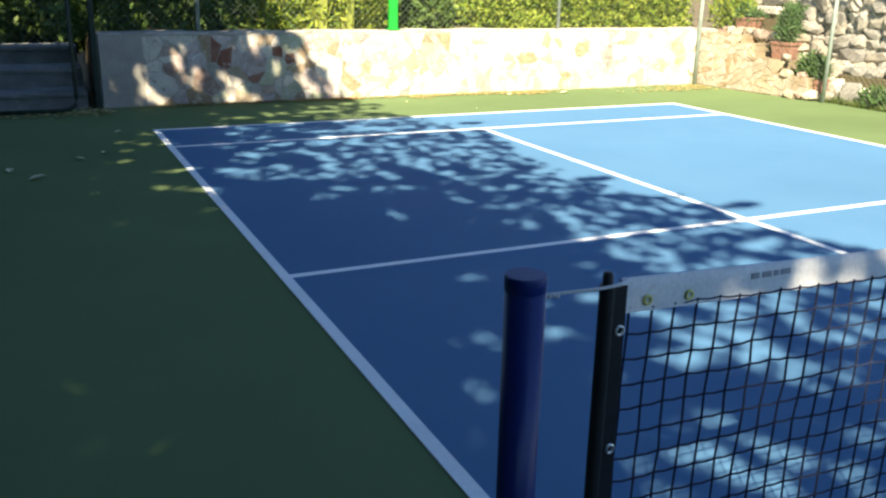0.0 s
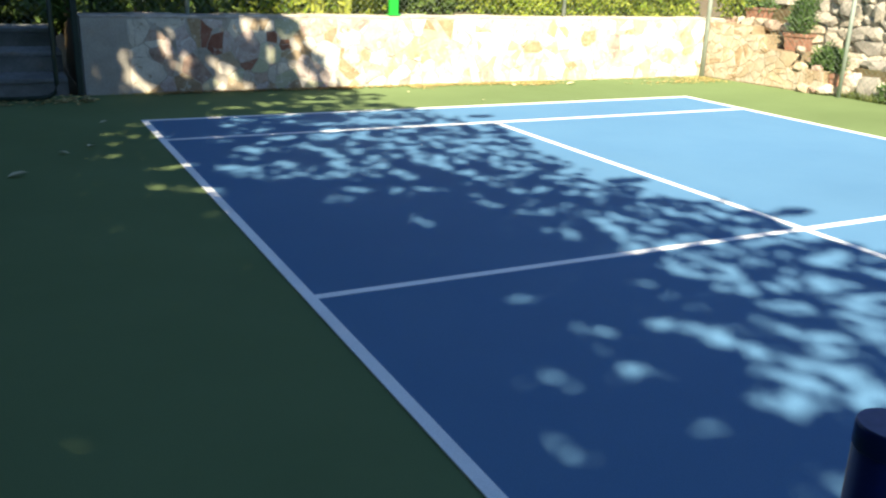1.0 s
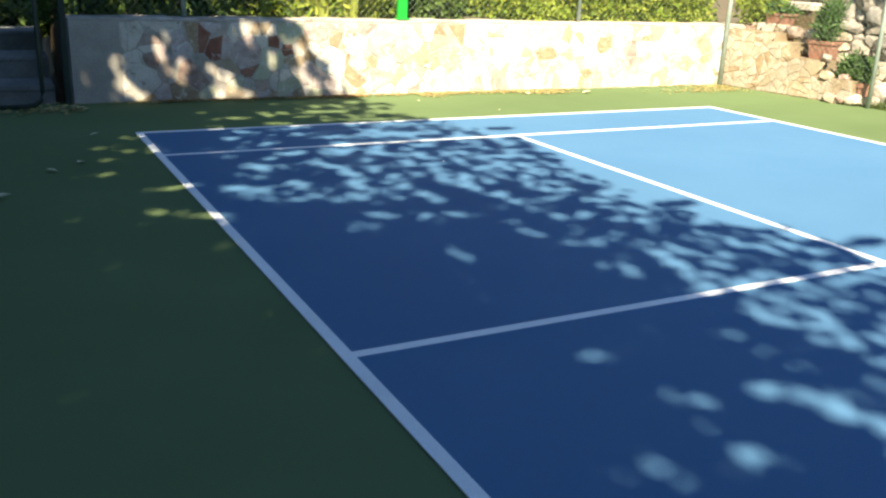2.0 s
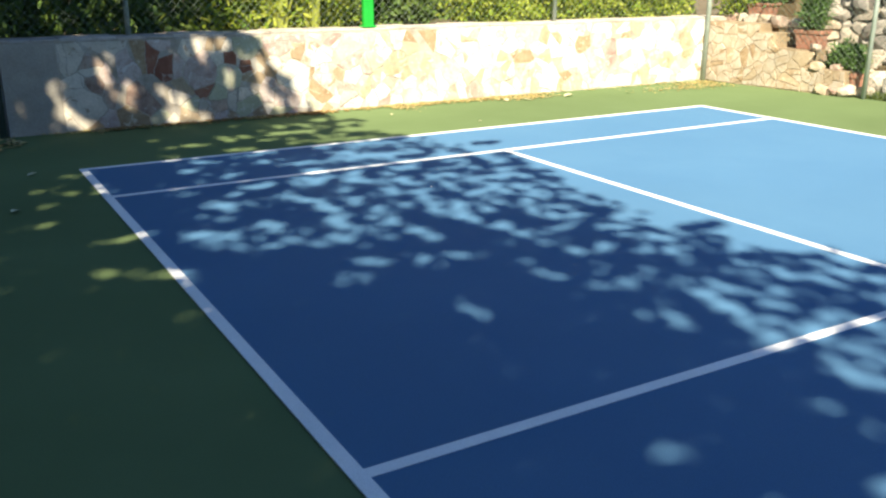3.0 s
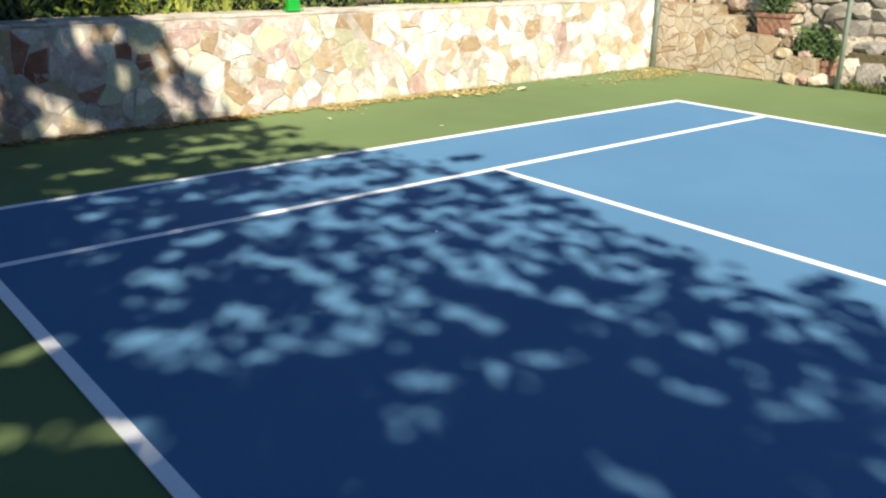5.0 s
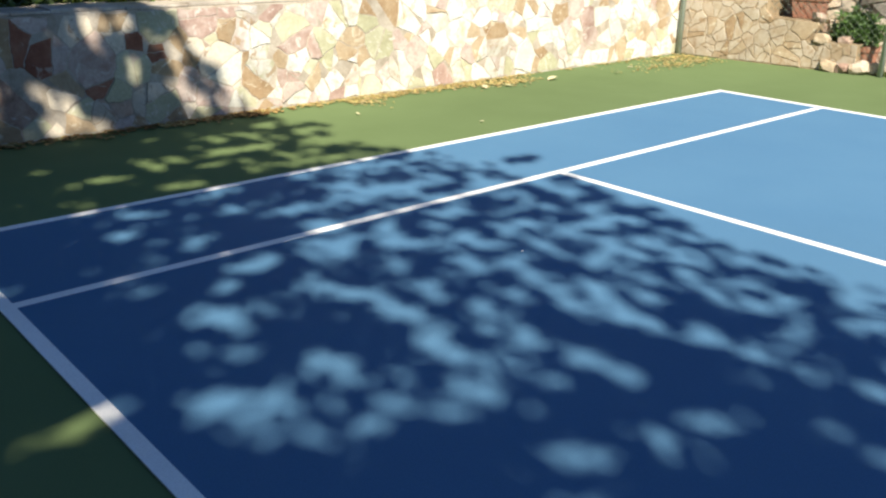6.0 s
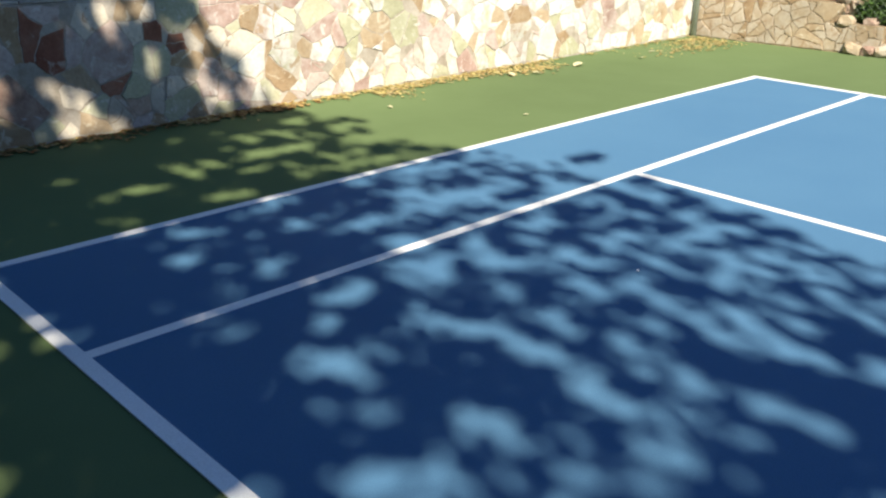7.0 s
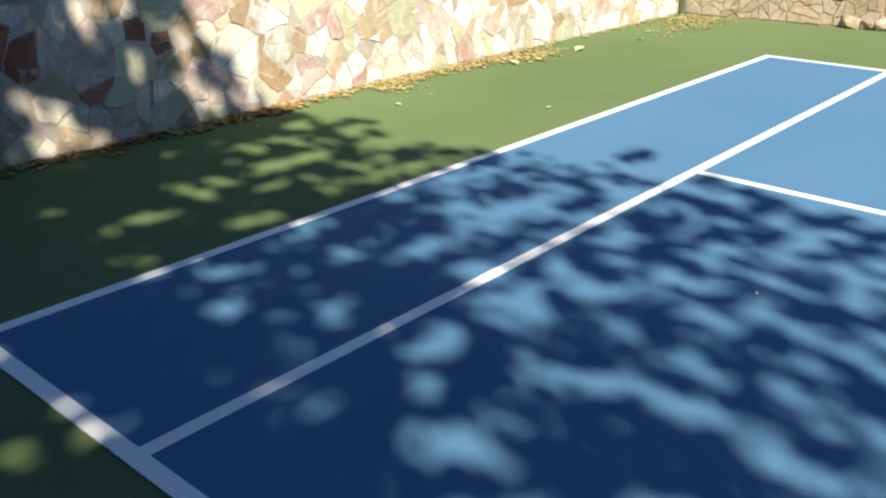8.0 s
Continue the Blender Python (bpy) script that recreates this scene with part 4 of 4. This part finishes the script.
OUTER_GAPS = [(1.55, 6.37, 1.59, 6.24, .047), (1.60, 6.25, 1.84, 6.22, .048), (1.84, 6.22, 1.91, 6.08, .034), (1.65, 6.08, 1.57, 5.94, .045), (1.57, 5.94, 1.70, 5.85, .040),
              (1.70, 5.85, 1.86, 5.94, .041), (2.18, 6.18, 2.22, 5.99, .046), (2.22, 5.99, 2.25, 5.79, .050), (2.25, 5.79, 2.23, 5.56, .049), (2.38, 5.66, 2.43, 5.40, .045),
              (2.02, 5.81, 2.01, 5.59, .042), (2.06, 5.62, 2.11, 5.44, .032), (1.99, 6.09, 2.03, 5.88, .034), (1.73, 5.76, 1.67, 5.53, .052), (1.67, 5.53, 1.59, 5.35, .050),
              (1.57, 5.34, 1.67, 5.27, .048), (1.69, 5.28, 1.69, 5.10, .044), (1.48, 5.69, 1.51, 5.59, .033), (2.20, 5.17, 2.15, 5.02, .032), (2.34, 5.11, 2.28, 4.90, .037)]
INNER_GAPS = [(0.96, 6.19, 0.95, 6.05, .053), (0.95, 6.05, 1.08, 5.98, .052), (1.25, 5.97, 1.33, 5.91, .042), (1.07, 5.91, 1.08, 5.75, .051), (1.08, 5.75, 1.07, 5.61, .049),
              (1.07, 5.61, 1.00, 5.49, .047), (0.92, 5.51, 0.97, 5.44, .039), (0.47, 6.21, 0.51, 6.14, .042), (0.53, 6.17, 0.68, 6.14, .054), (1.30, 5.75, 1.31, 5.65, .044),
              (1.29, 5.63, 1.32, 5.49, .043), (1.19, 5.33, 1.30, 5.28, .040), (1.30, 5.28, 1.30, 5.12, .044), (1.04, 5.35, 1.11, 5.21, .042), (1.33, 5.08, 1.33, 4.96, .036),
              (0.66, 5.67, 0.67, 5.54, .048), (0.46, 5.86, 0.47, 5.83, .028), (1.76, 4.97, 1.76, 4.82, .032), (1.79, 4.77, 1.78, 4.69, .031)]
MID_GAPS = [(0.78, 5.20, 0.94, 5.15, .052), (0.89, 5.26, 1.02, 5.24, .038), (0.65, 5.35, 0.59, 5.23, .038), (0.47, 5.23, 0.56, 5.22, .034), (0.73, 5.32, 0.67, 5.23, .028),
            (0.50, 5.44, 0.49, 5.34, .029), (0.34, 5.53, 0.42, 5.55, .035), (0.44, 5.57, 0.55, 5.59, .031), (0.20, 5.67, 0.27, 5.57, .048), (0.24, 5.53, 0.27, 5.37, .046),
            (1.09, 4.73, 1.11, 4.59, .029), (1.25, 4.65, 1.30, 4.60, .024), (0.81, 4.83, 0.87, 4.69, .032), (0.68, 4.60, 0.74, 4.53, .027), (1.49, 4.24, 1.53, 4.09, .018),
            (1.60, 3.95, 1.73, 3.86, .029), (1.74, 3.92, 1.84, 3.92, .022), (0.93, 4.02, 0.95, 3.91, .019)]
HALF_GAPS = [(1.99, 3.81, 1.90, 3.60, .046), (2.10, 3.74, 2.03, 3.52, .047), (1.90, 3.60, 1.90, 3.36, .044), (1.90, 3.36, 1.83, 3.16, .047), (2.12, 3.45, 2.11, 3.33, .037),
             (1.63, 3.52, 1.61, 3.39, .033), (1.86, 4.72, 1.90, 4.68, .029), (2.04, 4.73, 2.23, 4.83, .031), (1.87, 4.34, 1.89, 4.30, .025), (2.13, 4.20, 2.31, 4.18, .031),
             (1.90, 3.98, 1.99, 3.95, .026), (2.46, 3.77, 2.46, 3.61, .036), (2.55, 3.52, 2.53, 3.35, .035), (2.32, 4.40, 2.32, 4.35, .025), (1.72, 3.10, 1.76, 3.05, .024),
             (1.77, 2.87, 1.79, 2.73, .026), (2.02, 2.92, 2.23, 2.84, .028), (1.92, 2.79, 2.00, 2.64, .032), (2.05, 2.70, 1.87, 2.35, .043)]
NET_GAPS = [(0.84, 2.70, 0.88, 2.66, .022), (0.68, 2.46, 0.73, 2.44, .022), (0.88, 2.31, 0.93, 2.28, .024), (0.54, 2.02, 0.58, 1.89, .022), (0.80, 1.93, 0.88, 1.89, .022),
            (0.31, 1.55, 0.31, 1.50, .024), (1.16, 1.59, 1.19, 1.52, .036), (1.28, 1.54, 1.30, 1.45, .026), (1.48, 2.48, 1.53, 2.33, .037), (1.26, 2.31, 1.31, 2.22, .039),
            (1.31, 2.22, 1.36, 2.01, .043), (1.36, 2.01, 1.45, 1.75, .042), (1.45, 1.75, 1.57, 1.59, .042), (1.66, 1.66, 1.50, 1.39, .041), (1.66, 2.03, 1.77, 1.84, .055),
            (1.73, 1.86, 1.66, 1.66, .054), (2.34, 2.43, 2.16, 2.08, .046), (2.28, 2.18, 1.99, 1.75, .060), (2.59, 2.51, 2.67, 2.37, .038)]
NEAR_GAPS = [(1.31, 1.73, 1.38, 1.57, .054), (1.67, 1.79, 1.41, 1.38, .061), (1.49, 1.47, 1.56, 1.26, .053), (1.56, 1.32, 1.44, 1.10, .033), (1.85, 1.51, 1.96, 1.40, .058),
             (0.80, 0.89, 0.78, 0.72, .064), (0.93, 0.88, 0.98, 0.78, .047), (0.67, 0.95, 0.71, 0.89, .030), (1.07, 0.67, 1.08, 0.63, .031), (0.51, 0.77, 0.60, 0.77, .029),
             (0.92, 1.08, 0.98, 1.04, .025), (2.17, 1.59, 2.15, 1.39, .055)]
WALL_GAPS = [(1.74, 9.95, 1.70, 9.85, .052), (1.86, 9.97, 1.89, 9.94, .05), (1.80, 9.66, 1.76, 9.57, .036), (1.18, 9.55, 1.27, 9.44, .05), (1.09, 9.37, 1.07, 9.30, .053),
             (1.25, 9.36, 1.28, 9.29, .056), (2.17, 9.74, 2.11, 9.63, .063), (1.99, 9.48, 2.10, 9.37, .088), (2.05, 9.83, 2.08, 9.80, .03), (0.91, 9.62, 0.88, 9.55, .042),
             (0.78, 9.85, 0.76, 9.79, .036), (0.74, 9.71, 0.71, 9.63, .03), (0.27, 9.67, 0.25, 9.56, .039), (0.23, 9.49, 0.20, 9.38, .056), (0.29, 9.36, 0.30, 9.28, .040),
             (0.75, 9.55, 0.76, 9.48, .044), (2.45, 9.42, 2.60, 9.75, .13), (2.35, 9.30, 2.60, 9.40, .10)]
GREEN_GAPS = [(1.20, 8.43, 1.25, 8.17, .037), (1.38, 8.34, 1.41, 8.29, .025), (0.85, 8.19, 0.99, 8.11, .040), (0.73, 8.09, 0.73, 8.06, .029), (1.11, 7.80, 1.26, 7.76, .043),
              (1.71, 7.99, 1.87, 7.78, .027), (0.61, 7.78, 0.68, 7.67, .026), (-0.20, 6.95, -0.18, 6.94, .032), (1.96, 7.95, 2.09, 7.85, .025), (-0.58, 6.21, -0.42, 6.26, .018),
              (-0.40, 6.67, -0.33, 6.69, .016), (-0.34, 5.23, -0.28, 5.20, .016), (-0.20, 5.14, 0.02, 5.02, .030), (-0.10, 4.48, -0.04, 4.48, .016), (-0.03, 5.76, 0.01, 5.77, .021),
              (-0.37, 7.11, -0.32, 7.07, .015), (-0.13, 7.44, -0.08, 7.42, .022), (-0.25, 5.75, -0.17, 5.73, .014), (-0.02, 7.08, 0.02, 7.05, .016), (-0.03, 6.90, 0.02, 6.87, .016)]
GAPS = BASELINE_GAPS + OUTER_GAPS + INNER_GAPS + MID_GAPS + HALF_GAPS + NET_GAPS + NEAR_GAPS + WALL_GAPS + GREEN_GAPS
# each opening is a string of rounder holes that shape the sun spots, with a few pinholes beside it
HOLES = collections.defaultdict(list)
rng = random.Random(61)
for ax, ay, bx, by, g in GAPS:
    count = max(1, round(math.hypot(bx - ax, by - ay) / (1.25 * g))) + 1
    for k in range(count + 2):
        t = k / (count - 1) if k < count else rng.random()
        spread = 0.35 * g if k < count else 2.6 * g
        size = g * rng.uniform(0.78, 1.12) if k < count else rng.uniform(0.008, 0.020)
        hx, hy = ax + t * (bx - ax) + rng.gauss(0, spread), ay + t * (by - ay) + rng.gauss(0, spread)
        for row in range(math.floor((hy - 0.3) * 4), math.floor((hy + 0.3) * 4) + 1):
            HOLES[row].append((hx, hy, size))
EDGE = [(-9, 3.2), (0, 3.3), (1.2, 3.25), (2.0, 3.1), (2.75, 2.95), (3.35, 2.95), (3.8, 2.85), (4.2, 2.6), (4.55, 2.5), (4.9, 2.62), (5.5, 2.72), (6.4, 2.80), (7.1, 2.76), (7.8, 2.56), (9.2, 2.5), (9.6, 2.42), (10, 2.25), (14, 2.2)]


def edge_x(y):
    for (ya, xa), (yb, xb) in zip(EDGE, EDGE[1:]):
        if ya <= y <= yb:
            return xa + (xb - xa) * (y - ya) / (yb - ya)
    return 2.8


TUFTS = [(3.02, 7.05, .13, .06), (2.72, 4.38, .16, .06), (2.72, 6.25, .16, .05), (2.75, 5.95, .1, .05), (3.2, 3.36, .16, .05), (2.9, 6.6, .1, .05), (1.72, 6.02, .05, .06)]


def cover(x, y):
    """How surely the crown covers a place on the ground from the sun, 0 to 1."""
    for ax, ay, a, b in TUFTS:
        if ((x - ax) / a) ** 2 + ((y - ay) / b) ** 2 < 1:
            return 1.0
    e = edge_x(y) + 0.26 * noise.noise(Vector((x * 2.2, y * 2.9, 5.0))) + 0.28 * noise.noise(Vector((x * 4.5, y * 6, 9.0)))
    if y > 8.9:
        e = edge_x(y) + 0.5 * (e - edge_x(y))
    d = e - x
    if d < 0:
        return 0.0
    ragged = 0.022 * noise.noise(Vector((x * 14, y * 14, 7.0))) + 0.026 * noise.noise(Vector((x * 31, y * 29, 3.0)))
    for ax, ay, g in HOLES[math.floor(y * 4)]:
        if abs(x - ax) < 0.3:
            d = min(d, math.hypot(x - ax, y - ay) - g * 0.92 - 0.012 + ragged)
    n = 0.8 * noise.noise(Vector((x * 6.4, y * 5.6, 2.0))) + 0.7 * noise.noise(Vector((x * 12.1, y * 11.1, 4.0)))
    lim = 1.0
    if y > (10.3 if x > 0.1 else 11.5):
        lim = 0.20
    elif y > 8.9:
        lim = 1.2 if x < 0.2 else 0.9
    elif x < 0.0:
        lim = 0.88 if y > 5 and x > -2.2 else 1.1
    elif 6.75 < y < 7.6 and x > 1.7:
        lim = -0.02
    elif 6.2 < y < 6.75 and x > 1.1:
        lim = 0.14
    elif e - x < 0.45:
        lim = 0.04 if y > 4.9 else 0.12
    elif e - x < 1.3 and 1.6 < y < 3.3:
        lim = 0.16
    elif e - x < 0.9:
        lim = 0.06 if y < 1.6 else 0.14 if y > 4.9 else 0.30
    elif x > 0.2 and y > 7.7:
        lim = 0.62 if x < 1.3 else 0.36
    elif x > 0.3 and y > 5.0:
        lim = 0.42
    elif x > 1.2:
        lim = 0.40 if y < 1.5 else 0.62
    elif x > 0.4:
        lim = 0.72
    d = min(d, (lim - n) * 0.16 - 0.012)
    if d < 0:
        return 0.05
    return min(1.0, 0.45 + d * 12)


def shade_tree(base, crown_y0, crown_y1, seed):
    """A broad tree out of view: trunk, limbs, and a crown whose leaves hang between 4.2 and 6.8 m, placed by their
    shadows.
    """
    r = random.Random(seed)
    ob = thing("shade_tree", base, "broad leafy tree shading the court", "tree")
    b = bmesh.new()
    tube(b, [(0, 0, -0.1), (0.02, 0, 0.5), (0.1, 0.05, 1.8), (0.18, 0.02, 3.2), (0.15, 0.1, 4.4)], [0.30, 0.21, 0.18, 0.16, 0.13], 12)
    part("trunk", b, M["bark"], ob, smooth=True)
    verts, faces = [], []
    tips = []
    # finer, closer leaves where the shadow falls on the court, to shape its spots
    for x0, x1, step, small, large in ((-8.0, -1.0, 0.046, 0.12, 0.20), (-1.0, 3.6, 0.027, 0.065, 0.105)):
        nx, ny = int((x1 - x0) / step), int((crown_y1 - crown_y0) / step)
        for k in range(nx * ny):
            gx, gy = x0 + (k % nx + r.uniform(-0.2, 1.2)) * step, crown_y0 + (k // nx + r.uniform(-0.2, 1.2)) * step
            s = r.uniform(small, large)
            if r.random() > cover(gx, gy):
                continue
            h = 4.3 + 2.4 * r.random() ** 0.8 + 0.4 * noise.noise(Vector((gx * 0.6, gy * 0.6, 1)))
            # set back along the sunlight from the ground point the leaf shades
            q = Vector((gx, gy, 0)) - LIGHT * (h / -LIGHT.z) - Vector(base)
            along = rand_dir(r, 0.5)
            along = (along - LIGHT * (along.dot(LIGHT) * 0.8)).normalized()
            leaf_quads(verts, faces, q - along * s * 0.5, along, rand_dir(r) * 0.6 - LIGHT, s, s * 0.58)
            if len(tips) < 16 and r.random() < 0.001:
                tips.append(q)
    raw_part("crown", verts, faces, M["tree_leaf"], ob)
    for k, q in enumerate(tips):
        b = bmesh.new()
        root = Vector((0.14, 0.05, 2.2 + 0.1 * k))
        mid = root.lerp(q, 0.5) + Vector((0, 0, 0.5))
        tube(b, [root, root.lerp(mid, 0.5) + Vector((0, 0, 0.15)), mid, q], [0.09, 0.07, 0.05, 0.015], 7)
        part("limb", b, M["bark"], ob, smooth=True)
    return ob


shade_tree((-5.6, -7.4, -0.06), -8.0, 2.0, 301)
shade_tree((-5.4, -0.4, -0.06), 2.0, 8.0, 302)
shade_tree((-5.3, 5.4, -0.06), 8.0, 14.0, 303)
